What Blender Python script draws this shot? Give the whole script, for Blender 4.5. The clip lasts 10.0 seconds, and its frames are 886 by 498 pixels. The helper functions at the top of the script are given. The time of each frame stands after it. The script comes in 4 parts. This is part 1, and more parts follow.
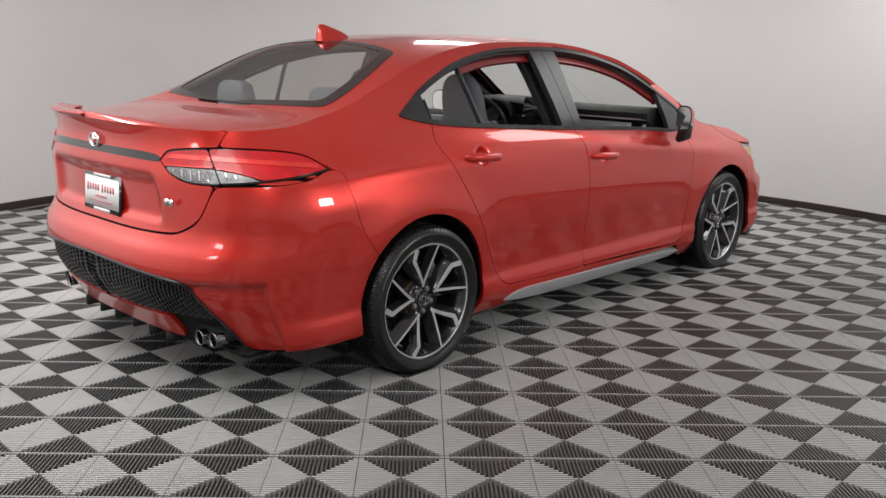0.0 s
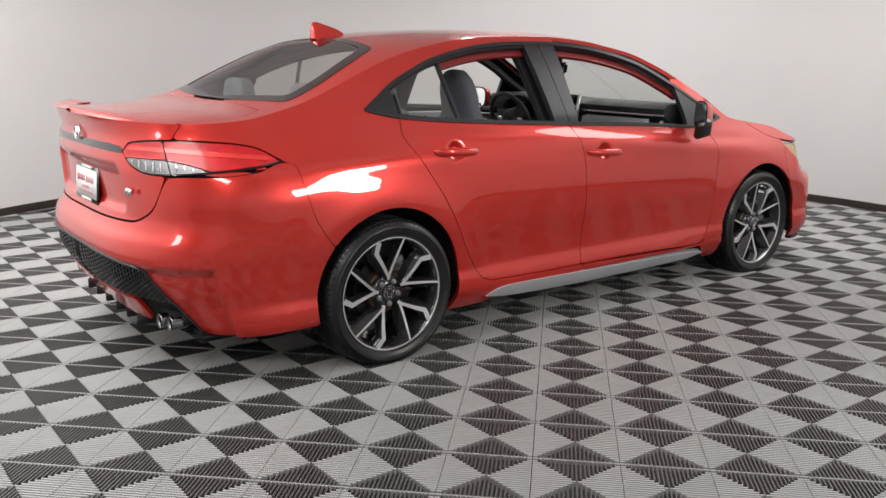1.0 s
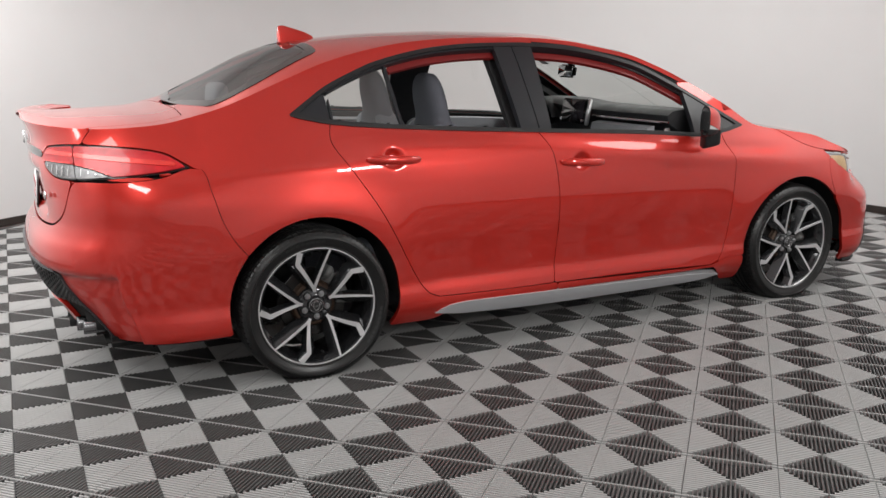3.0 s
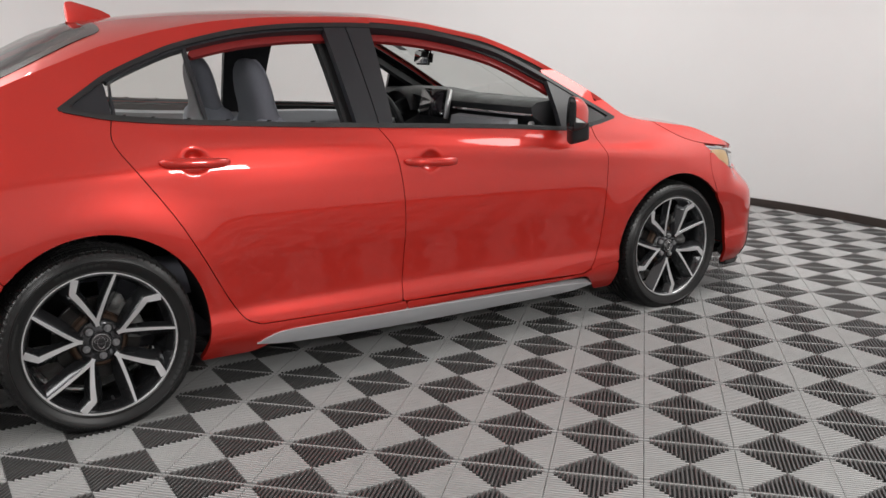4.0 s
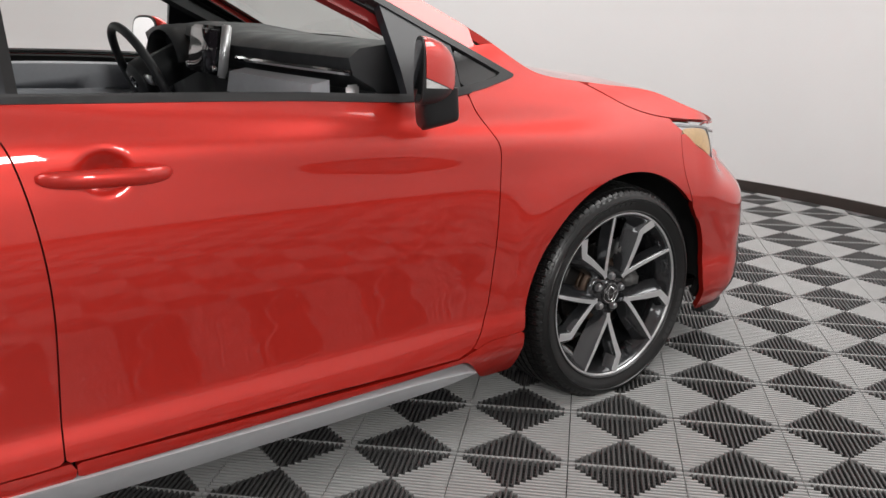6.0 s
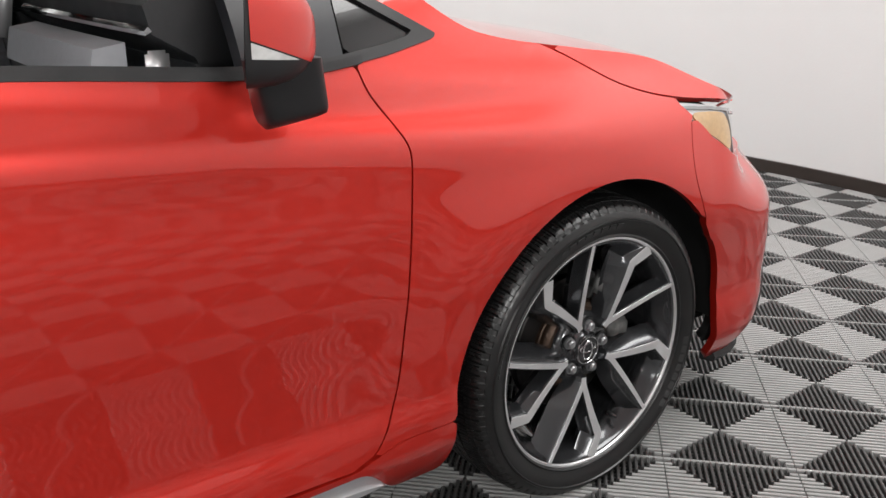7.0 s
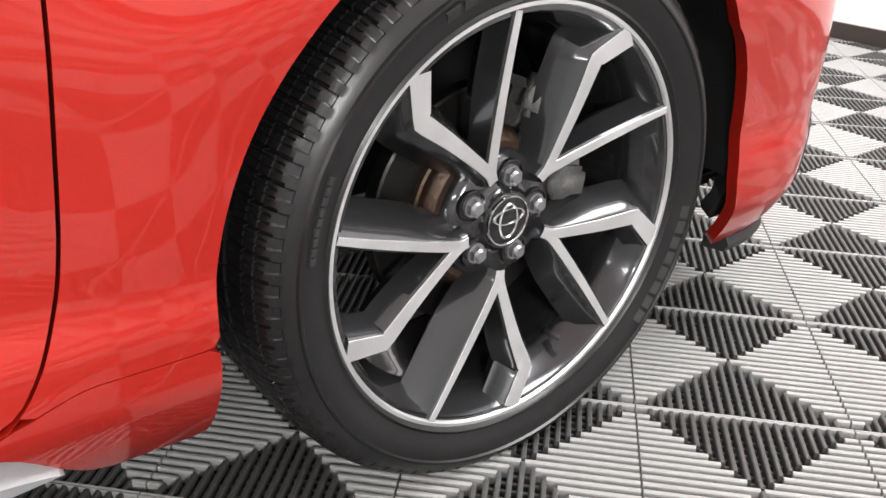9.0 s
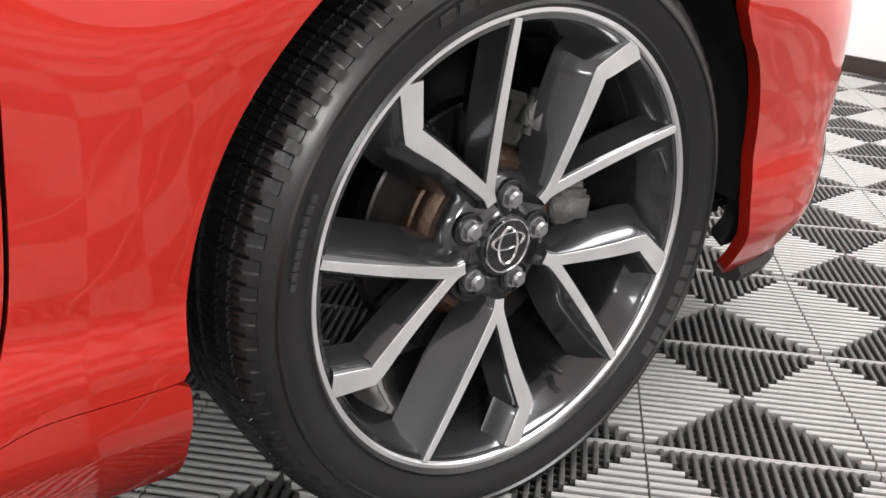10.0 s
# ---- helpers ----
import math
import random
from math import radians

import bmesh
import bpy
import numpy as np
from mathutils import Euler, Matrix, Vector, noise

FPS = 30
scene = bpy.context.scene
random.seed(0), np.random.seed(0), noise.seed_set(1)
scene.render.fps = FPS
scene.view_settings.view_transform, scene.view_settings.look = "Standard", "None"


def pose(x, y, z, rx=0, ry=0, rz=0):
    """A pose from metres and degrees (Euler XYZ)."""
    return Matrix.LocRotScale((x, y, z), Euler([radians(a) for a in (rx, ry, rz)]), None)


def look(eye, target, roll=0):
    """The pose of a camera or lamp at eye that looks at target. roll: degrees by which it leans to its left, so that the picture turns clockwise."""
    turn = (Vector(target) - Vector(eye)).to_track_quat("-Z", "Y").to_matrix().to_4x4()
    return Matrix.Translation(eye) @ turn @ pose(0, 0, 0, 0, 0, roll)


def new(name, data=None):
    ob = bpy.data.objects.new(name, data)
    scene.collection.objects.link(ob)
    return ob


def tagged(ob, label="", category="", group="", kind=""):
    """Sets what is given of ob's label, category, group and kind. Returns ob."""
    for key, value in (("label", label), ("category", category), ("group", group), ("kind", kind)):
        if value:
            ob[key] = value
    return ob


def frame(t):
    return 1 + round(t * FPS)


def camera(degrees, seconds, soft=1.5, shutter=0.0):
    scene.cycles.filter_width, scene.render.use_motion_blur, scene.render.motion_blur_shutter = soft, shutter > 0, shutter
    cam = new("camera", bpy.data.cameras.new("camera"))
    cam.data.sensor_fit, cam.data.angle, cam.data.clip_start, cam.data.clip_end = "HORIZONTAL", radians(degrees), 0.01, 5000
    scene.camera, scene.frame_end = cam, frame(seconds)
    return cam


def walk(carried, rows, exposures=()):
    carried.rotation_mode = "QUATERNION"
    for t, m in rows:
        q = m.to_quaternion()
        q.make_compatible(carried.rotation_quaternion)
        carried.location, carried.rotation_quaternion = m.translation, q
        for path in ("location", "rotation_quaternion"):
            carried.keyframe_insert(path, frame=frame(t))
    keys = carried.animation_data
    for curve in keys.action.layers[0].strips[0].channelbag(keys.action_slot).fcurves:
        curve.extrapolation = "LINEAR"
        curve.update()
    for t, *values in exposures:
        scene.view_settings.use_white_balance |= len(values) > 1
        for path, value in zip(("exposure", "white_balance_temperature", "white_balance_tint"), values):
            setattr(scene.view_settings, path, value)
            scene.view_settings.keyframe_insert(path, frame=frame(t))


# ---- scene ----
cam = camera(53.82, 10.0)
PATH = [
    (0, (-0.250, -0.413, 1.381), (-0.195, 1.535, 0.933), 1.32),
    (0.5, (0.148, -0.428, 1.382), (0.125, 1.521, 0.932), 1.59),
    (1, (0.486, -0.395, 1.367), (0.233, 1.537, 0.916), 0.58),
    (1.5, (0.797, -0.305, 1.364), (0.464, 1.615, 0.915), 0.60),
    (2, (1.108, -0.244, 1.382), (0.633, 1.647, 0.934), 0.50),
    (2.2, (1.203, -0.201, 1.380), (0.679, 1.678, 0.938), 0.09),
    (3.3, (1.469, 0.191, 1.355), (0.837, 2.035, 0.908), 0.06),
    (3.5, (1.501, 0.302, 1.357), (0.901, 2.155, 0.903), -0.13),
    (4, (1.555, 0.714, 1.318), (1.127, 2.613, 0.859), 0.06),
    (4.5, (1.598, 1.177, 1.277), (1.152, 3.069, 0.808), 0.16),
    (5, (1.582, 1.680, 1.237), (1.249, 3.588, 0.736), 0.58),
    (5.5, (1.598, 2.177, 1.209), (1.298, 4.085, 0.691), 0.04),
    (5.7, (1.604, 2.383, 1.199), (1.286, 4.283, 0.663), 0.20),
    (6.8, (1.675, 3.349, 1.143), (1.404, 5.222, 0.495), 0.32),
    (7, (1.666, 3.521, 1.120), (1.387, 5.387, 0.458), 0.42),
    (7.5, (1.681, 3.888, 1.041), (1.418, 5.735, 0.322), 0.75),
    (8, (1.697, 4.117, 0.897), (1.435, 5.908, 0.045), 0.57),
    (8.5, (1.748, 4.234, 0.777), (1.428, 6.004, -0.097), 0.20),
    (9, (1.768, 4.291, 0.722), (1.538, 6.073, -0.156), 2.44),
    (9.5, (1.772, 4.325, 0.692), (1.567, 6.134, -0.135), 3.02),
    (10, (1.769, 4.349, 0.682), (1.526, 6.165, -0.119), 2.39),
]
walk(cam, [(t, look(eye, target, roll)) for t, eye, target, roll in PATH],
     exposures=[(0, -.34), (.5, -.06), (1.0, -.10), (2.0, -.24), (3.5, -.08), (5.5, .06), (7.0, .22), (8.0, .74), (9.0, 1.14), (10.0, .96)])

# ---- light ----
world = bpy.data.worlds.new("studio_world")
scene.world = world
world.use_nodes = True
world.node_tree.nodes["Background"].inputs[0].default_value = (.9, .95, 1, 1)
world.node_tree.nodes["Background"].inputs[1].default_value = 0.0
ROOM_C, ROOM_R, ROOM_H = (0.10, 4.85), 4.22, 2.85
LAMPS = [(-1.9, 1.7, 80, 2.2, 1.6), (3.1, 5.6, 58, 1.4, 2.0), (.6, 7.3, 46, 1.8, .9), (-2.9, 4.0, 116, 1.2, 1.6), (0.6, -.8, 62, 1.4, .8)]
for lx, ly, watts, wide, deep in LAMPS:
    data = bpy.data.lights.new("ceiling_panel_light", "AREA")
    data.shape, data.size, data.size_y, data.energy, data.color = "RECTANGLE", wide, deep, watts, (1.0, .992, .975)
    lamp = new("ceiling_panel_light", data)
    lamp.matrix_world = look((lx, ly, ROOM_H - .07), (lx, ly, 0))
    tagged(lamp, kind="structure")

# upright light panels on the walls of the entrance bay
PANELS = [((3.02, 2.05, 1.62), (0, 3.6, .9), 36, .58, .50), ((-2.50, .62, 1.72), (-1.0, 2.7, .7), 8, .46, .40)]
for place, aim, watts, wide, deep in PANELS:
    data = bpy.data.lights.new("wall_panel_light", "AREA")
    data.shape, data.size, data.size_y, data.energy, data.color = "RECTANGLE", wide, deep, watts, (1.0, .99, .97)
    lamp = new("wall_panel_light", data)
    lamp.matrix_world = look(place, aim)
    tagged(lamp, kind="structure")

# ---- materials ----
def material(name, colour, rough=.5, metal=0.0, coat=0.0, grain=0.0, grain_scale=40.0, bump_size=0.0, bump_scale=60.0,
             spread=0.0, spec=.5, glow=None, coat_rough=.03, coat_ior=1.5):
    """A principled surface with two scales of colour variation and fine relief."""
    m = bpy.data.materials.new(name)
    m.use_nodes = True
    t = m.node_tree
    b = t.nodes["Principled BSDF"]
    b.inputs["Base Color"].default_value = (*colour, 1)
    b.inputs["Roughness"].default_value, b.inputs["Metallic"].default_value = rough, metal
    b.inputs["Coat Weight"].default_value, b.inputs["Coat Roughness"].default_value = coat, coat_rough
    b.inputs["Specular IOR Level"].default_value, b.inputs["Coat IOR"].default_value = spec, coat_ior
    if glow:
        b.inputs["Emission Color"].default_value, b.inputs["Emission Strength"].default_value = (*glow[:3], 1), glow[3]
    tex = t.nodes.new("ShaderNodeTexCoord")
    if grain or spread:
        fine, wide = t.nodes.new("ShaderNodeTexNoise"), t.nodes.new("ShaderNodeTexNoise")
        fine.inputs["Scale"].default_value, wide.inputs["Scale"].default_value = grain_scale, grain_scale / 14
        fine.inputs["Detail"].default_value = 6
        add = t.nodes.new("ShaderNodeMath")
        add.operation = "ADD"
        t.links.new(tex.outputs["Object"], fine.inputs["Vector"])
        t.links.new(tex.outputs["Object"], wide.inputs["Vector"])
        t.links.new(fine.outputs["Fac"], add.inputs[0])
        t.links.new(wide.outputs["Fac"], add.inputs[1])
        last = add.outputs[0]
        if spread:
            info, mix = t.nodes.new("ShaderNodeObjectInfo"), t.nodes.new("ShaderNodeMath")
            mix.operation, mix.inputs[1].default_value = "MULTIPLY_ADD", spread
            t.links.new(info.outputs["Random"], mix.inputs[0])
            t.links.new(last, mix.inputs[2])
            last = mix.outputs[0]
        r = t.nodes.new("ShaderNodeMapRange")
        r.inputs["From Min"].default_value, r.inputs["From Max"].default_value = .6, 1.4 + spread
        r.inputs["To Min"].default_value, r.inputs["To Max"].default_value = 1 - grain, 1 + grain
        t.links.new(last, r.inputs["Value"])
        mul = t.nodes.new("ShaderNodeVectorMath")
        mul.operation = "SCALE"
        mul.inputs[0].default_value = colour
        t.links.new(r.outputs[0], mul.inputs["Scale"])
        t.links.new(mul.outputs[0], b.inputs["Base Color"])
        rr = t.nodes.new("ShaderNodeMapRange")
        rr.inputs["From Min"].default_value, rr.inputs["From Max"].default_value = .35, .65
        rr.inputs["To Min"].default_value, rr.inputs["To Max"].default_value = rough * .85, min(1, rough * 1.15)
        t.links.new(wide.outputs["Fac"], rr.inputs["Value"])
        t.links.new(rr.outputs[0], b.inputs["Roughness"])
    if bump_size:
        n, bp = t.nodes.new("ShaderNodeTexNoise"), t.nodes.new("ShaderNodeBump")
        n.inputs["Scale"].default_value, n.inputs["Detail"].default_value = bump_scale, 5
        bp.inputs["Distance"].default_value, bp.inputs["Strength"].default_value = bump_size, 1
        t.links.new(tex.outputs["Object"], n.inputs["Vector"])
        t.links.new(n.outputs["Fac"], bp.inputs["Height"])
        t.links.new(bp.outputs[0], b.inputs["Normal"])
    return m


def glass_material(name, tint, alpha):
    """Thin glazing: a clear sheet that tints what is behind it and mirrors by its gloss."""
    m = bpy.data.materials.new(name)
    m.use_nodes = True
    t = m.node_tree
    t.nodes.remove(t.nodes["Principled BSDF"])
    clear, gloss, mix, fr, pw, mr = (t.nodes.new(k) for k in ("ShaderNodeBsdfTransparent", "ShaderNodeBsdfGlossy", "ShaderNodeMixShader", "ShaderNodeLayerWeight", "ShaderNodeMath", "ShaderNodeMapRange"))
    clear.inputs[0].default_value = (*tint, 1)
    gloss.inputs["Roughness"].default_value = .01
    fr.inputs["Blend"].default_value = .5
    pw.operation, pw.inputs[1].default_value = "POWER", 4
    mr.inputs["To Min"].default_value, mr.inputs["To Max"].default_value = alpha, .75
    t.links.new(fr.outputs["Facing"], pw.inputs[0])
    t.links.new(pw.outputs[0], mr.inputs["Value"])
    t.links.new(mr.outputs[0], mix.inputs[0])
    t.links.new(clear.outputs[0], mix.inputs[1])
    t.links.new(gloss.outputs[0], mix.inputs[2])
    t.links.new(mix.outputs[0], t.nodes["Material Output"].inputs[0])
    return m


PAINT = material("red_metallic_paint", (.62, .021, .011), .36, .50, 1.0, .02, 9, 0, spec=.5, coat_rough=.03, coat_ior=1.60)
# body red taken darker, with the shade inside the door frame in its colour
PAINT_SHADED = material("shaded_red_jamb_paint", (.24, .012, .012), .5, .1, .2)
BLACK_GLOSS = material("gloss_black_trim", (.012, .012, .013), .18, 0, .6)
BLACK = material("matt_black_plastic", (.016, .016, .017), .6, 0, 0, .2, 200, .0004, 700)
PILLAR = material("satin_charcoal_trim", (.017, .018, .022), .36, 0, 0)
VOID = material("underbody_black", (.006, .006, .006), .9, 0)
SILVER = material("machined_alloy", (.78, .78, .79), .40, .75, .3, .04, 300)
GUNMETAL = material("gloss_gunmetal_paint", (.052, .053, .057), .20, .7, 1.0)
ROCKER = material("silver_rocker_paint", (.55, .56, .58), .5, .25, .2, .05, 400)
RUBBER = material("tyre_rubber", (.010, .010, .0102), .33, 0, 0, .25, 60, .00010, 500, spec=.5)
CHROME = material("bright_chrome", (.75, .75, .76), .08, 1)
STEEL = material("brake_steel", (.032, .030, .029), .4, .8, 0, .2, 120)
RUST = material("rusty_hub_iron", (.062, .037, .024), .42, .6, 0, .5, 90, .001, 200)
CASTING = material("cast_aluminium", (.18, .18, .176), .6, .6, 0, .3, 150, .002, 250)
GLASS = glass_material("window_glass", (.82, .85, .83), .05)
SIDE_GLASS = glass_material("side_window_glass", (.95, .96, .95), .05)
REAR_GLASS = glass_material("rear_window_glass", (.74, .78, .75), .34)
QUARTER_GLASS = glass_material("quarter_window_glass", (.92, .94, .92), .16)
WHITE_WALL = material("white_studio_wall", (.74, .74, .74), .55, 0, 0, .02, 3, .0006, 90)
CEILING = material("white_ceiling_paint", (.78, .78, .77), .8, 0, 0, .02, 4)
SKIRT = material("dark_brown_skirting", (.035, .026, .022), .35, 0, .2, .2, 30)
# one grey plastic; the dimmer look of ribs along y is painted in
TILE_SHADED = material("shaded_floor_plastic", (.078, .077, .076), .42, 0, 0, .10, 14, .0002, 500, spread=.25)
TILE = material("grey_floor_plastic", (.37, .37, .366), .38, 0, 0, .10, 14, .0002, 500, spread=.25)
SUBFLOOR = material("dark_subfloor", (.012, .012, .012), .9, 0, 0, .2, 10)

# ---- building helpers ----
def mesh_of(name, verts, faces, smooth=True):
    me = bpy.data.meshes.new(name)
    me.from_pydata([tuple(map(float, v)) for v in verts], [], faces)
    me.validate()
    me.polygons.foreach_set("use_smooth", [smooth] * len(me.polygons))
    return me


def part(name, data, mat, parent=None, label="", m=None):
    """Links a mesh, or a bmesh, as one object under a thing or a part."""
    if isinstance(data, bmesh.types.BMesh):
        me = bpy.data.meshes.new(name)
        data.to_mesh(me)
        data.free()
        data = me
    if not data.materials:
        data.materials.append(mat)
    ob = new(name, data)
    if parent:
        ob.parent = parent
    if m is not None:
        ob.matrix_basis = m
    if label:
        ob["label"] = label
    return ob


def box_into(bm, lo, hi, bevel=0.0, m=None):
    """Adds a box, with rounded edges, to a bmesh."""
    c = [(a + b) / 2 for a, b in zip(lo, hi)]
    s = [abs(b - a) for a, b in zip(lo, hi)]
    g = bmesh.ops.create_cube(bm, size=1, matrix=Matrix.Translation(c) @ Matrix.Diagonal((*s, 1)))
    vs = g["verts"]
    if bevel:
        es = {e for v in vs for e in v.link_edges}
        out = bmesh.ops.bevel(bm, geom=list(es), offset=bevel, segments=2, affect="EDGES")
        vs = list({v for f in out["faces"] for v in f.verts} | {v for v in vs if v.is_valid})
    if m is not None:
        bmesh.ops.transform(bm, matrix=m, verts=vs)
    return vs


def rounded_box(lo, hi, bevel=.01, m=None):
    bm = bmesh.new()
    box_into(bm, lo, hi, bevel, m)
    for f in bm.faces:
        f.smooth = bevel > 0
    return bm


def lathe(profile, n=96, axis="y", closed=False):
    """Verts and faces of a profile (radius, offset) turned round an axis."""
    verts, faces, k = [], [], len(profile)
    for i in range(n):
        c, s = math.cos(2 * math.pi * i / n), math.sin(2 * math.pi * i / n)
        for r, o in profile:
            verts.append({"y": (r * c, o, r * s), "z": (r * c, r * s, o), "x": (o, r * c, r * s)}[axis])
    for i in range(n):
        j = (i + 1) % n
        for q in range(k if closed else k - 1):
            p = (q + 1) % k
            faces.append((i * k + q, i * k + p, j * k + p, j * k + q))
    return verts, faces


# ---- room ----
TILE_A, TILE_X, TILE_Y = 0.295, 1.62, 5.03
cx, cy = ROOM_C


def arc_wall(name, a0, a1, r0, r1, z0, z1, n, mat, label):
    verts, faces = [], []
    for i in range(n + 1):
        a = radians(a0 + (a1 - a0) * i / n)
        for r, z in ((r0, z0), (r0, z1), (r1, z1), (r1, z0)):
            verts.append((cx + r * math.cos(a), cy + r * math.sin(a), z))
    for i in range(n):
        for q in range(4):
            p = (q + 1) % 4
            faces.append((i * 4 + q, i * 4 + p, i * 4 + 4 + p, i * 4 + 4 + q))
    faces += [(0, 1, 2, 3), (n * 4 + 3, n * 4 + 2, n * 4 + 1, n * 4)]
    me = mesh_of(name, verts, faces, False)
    me.set_sharp_from_angle(angle=radians(30))
    me.polygons.foreach_set("use_smooth", [True] * len(me.polygons))
    bm = bmesh.new()
    bm.from_mesh(me)
    bmesh.ops.recalc_face_normals(bm, faces=bm.faces)
    bm.to_mesh(me)
    bm.free()
    return tagged(part(name, me, mat), label, "wall", kind="structure")


arc_wall("wall_round", -50, 230, ROOM_R, ROOM_R + .12, -.02, ROOM_H, 140, WHITE_WALL, "curved white studio wall with a matt finish")
skirt = arc_wall("baseboard", -50, 230, ROOM_R - .018, ROOM_R - .001, 0, .062, 140, SKIRT, "dark brown skirting strip along the curved wall")
skirt["category"] = "baseboard"


def slab(name, lo, hi, mat, label, category):
    return tagged(part(name, rounded_box(lo, hi, 0), mat), label, category, kind="structure")


ex, ey = ROOM_R * math.cos(radians(-50)), ROOM_R * math.sin(radians(-50))
slab("wall_east", (cx + ex, -3.6, -.02), (cx + ex + .12, cy + ey, ROOM_H), WHITE_WALL, "plain white wall of the entrance bay", "wall")
slab("wall_west", (cx - ex - .12, -3.6, -.02), (cx - ex, cy + ey, ROOM_H), WHITE_WALL, "plain white wall of the entrance bay", "wall")
slab("wall_south", (cx - ex - .12, -3.72, -.02), (cx + ex + .12, -3.6, ROOM_H), WHITE_WALL, "plain white wall of the entrance bay", "wall")
slab("ceiling", (cx - 4.6, -3.8, ROOM_H), (cx + 4.6, cy + 4.6, ROOM_H + .1), CEILING, "plain white studio ceiling", "ceiling")
for lx, ly, watts, wide, deep in LAMPS:
    bm = bmesh.new()
    for s in (-1, 1):
        box_into(bm, (-wide / 2 - .04, s * (deep / 2 + .02) - .02, -.05), (wide / 2 + .04, s * (deep / 2 + .02) + .02, 0), .004)
        box_into(bm, (s * (wide / 2 + .02) - .02, -deep / 2, -.05), (s * (wide / 2 + .02) + .02, deep / 2, 0), .004)
    tagged(part("ceiling_light", bm, CHROME, m=pose(lx, ly, ROOM_H)), "rectangular ceiling light in an aluminium frame", "ceiling light", "ceiling lights")
for place, aim, watts, wide, deep in PANELS:
    bm = bmesh.new()
    for q in (-1, 1):
        box_into(bm, (-wide / 2 - .03, q * (deep / 2 + .015) - .015, -.01), (wide / 2 + .03, q * (deep / 2 + .015) + .015, .05), .004)
        box_into(bm, (q * (wide / 2 + .015) - .015, -deep / 2, -.01), (q * (wide / 2 + .015) + .015, deep / 2, .05), .004)
    box_into(bm, (-.03, -.03, .03), (.03, .03, .30), .006)
    tagged(part("wall_light", bm, CHROME, m=look(place, aim)), "upright rectangular wall light in an aluminium frame", "wall light", "wall lights")
# ---- body surface ----
def curve(xs, ys):
    """Smooth interpolation through points (monotone cubic)."""
    xs, ys = np.array(xs, float), np.array(ys, float)
    h, d = np.diff(xs), np.diff(ys) / np.diff(xs)
    m = np.zeros_like(ys)
    m[0], m[-1] = d[0], d[-1]
    for i in range(1, len(xs) - 1):
        if d[i - 1] * d[i] > 0:
            a, b = 2 * h[i] + h[i - 1], h[i] + 2 * h[i - 1]
            m[i] = (a + b) / (a / d[i - 1] + b / d[i])

    def f(x):
        x = np.clip(np.asarray(x, float), xs[0], xs[-1])
        i = np.clip(np.searchsorted(xs, x) - 1, 0, len(xs) - 2)
        t = (x - xs[i]) / h[i]
        return ((1 + 2 * t) * (1 - t) ** 2 * ys[i] + t * (1 - t) ** 2 * h[i] * m[i]
                + t * t * (3 - 2 * t) * ys[i + 1] + t * t * (t - 1) * h[i] * m[i + 1])
    return f


def bump(x, centre, width):
    return np.exp(-((x - centre) / width) ** 2)


def ramp(x, a, b):
    t = np.clip((x - a) / (b - a), 0, 1)
    return t * t * (3 - 2 * t)


AXLE_F, HUB_Z, WHEEL_K = 2.758, 0.310, 1.026
UR, LR = -0.45, 1.30
UF, LF = 3.08, 1.30
base_w = curve([.12, .17, .20, .25, .30, .36, .46, .58, .70, .80, .87, .93, 1.0, 1.1, 1.2, 1.3, 1.39, 1.45],
               [.80, .845, .866, .886, .881, .868, .873, .885, .890, .887, .879, .860, .834, .783, .727, .668, .605, .54])
rear_x = curve([.12, .20, .30, .40, .46, .55, .60, .655, .70, .80, .90, 1.0, 1.06, 1.10],
               [-.88, -.93, -.99, -1.06, -1.085, -1.09, -1.08, -1.045, -1.03, -1.035, -1.045, -1.04, -1.055, -1.075])
front_x = curve([.12, .20, .30, .45, .60, .70, .80, .90, 1.0],
                [3.50, 3.58, 3.62, 3.64, 3.61, 3.57, 3.50, 3.40, 3.3])


crease_z = curve([-.2, .3, .85, 1.15, 1.35, 1.67, 2.26, 2.8], [.99, .975, .946, .926, .906, .876, .822, .79])
DISHES = [(.352, .913), (1.318, .852)]


def width(x, z):
    """Half width of the body at a station and height, before the ends round off."""
    w = base_w(z) + 0 * x
    flare = np.maximum(bump(np.hypot(x, z - HUB_Z), .40, .11), bump(np.hypot(x - AXLE_F, z - HUB_Z), .40, .11))
    w = w + .016 * flare * ramp(z, .15, .4)
    w = w - .13 * np.clip(.35 - x, 0, 2) ** 2 * ramp(z, .75, 1.05) * (1 - .4 * ramp(z, 1.1, 1.3))
    w = w - .05 * np.clip(x - 2.2, 0, 2) ** 1.5 * ramp(z, .55, .9) - .10 * np.clip(x - 2.0, 0, 2) * ramp(z, .75, 1.0)
    w = w - .008 * bump(z, .25, .07) * ramp(x, 1.9, 2.25)
    w = w + .012 * bump(z, .90, .06) * ramp(x, .9, -.1)
    w = w + .007 * bump(z, crease_z(x) - .006, .046) * ramp(x, .0, .5) * (1 - ramp(x, 2.5, 2.9))
    w = w - .007 * bump(z, crease_z(x) + .050, .034) * ramp(x, .0, .5) * (1 - ramp(x, 2.4, 2.8))
    return w


nose_out = curve([.12, .30, .40, .485, .535, .578, .614, .66, .70, .737, .80, .87, .92],
                 [.034, .034, .030, .021, .013, -.008, -.036, -.062, -.056, -.046, -.038, -.02, 0])


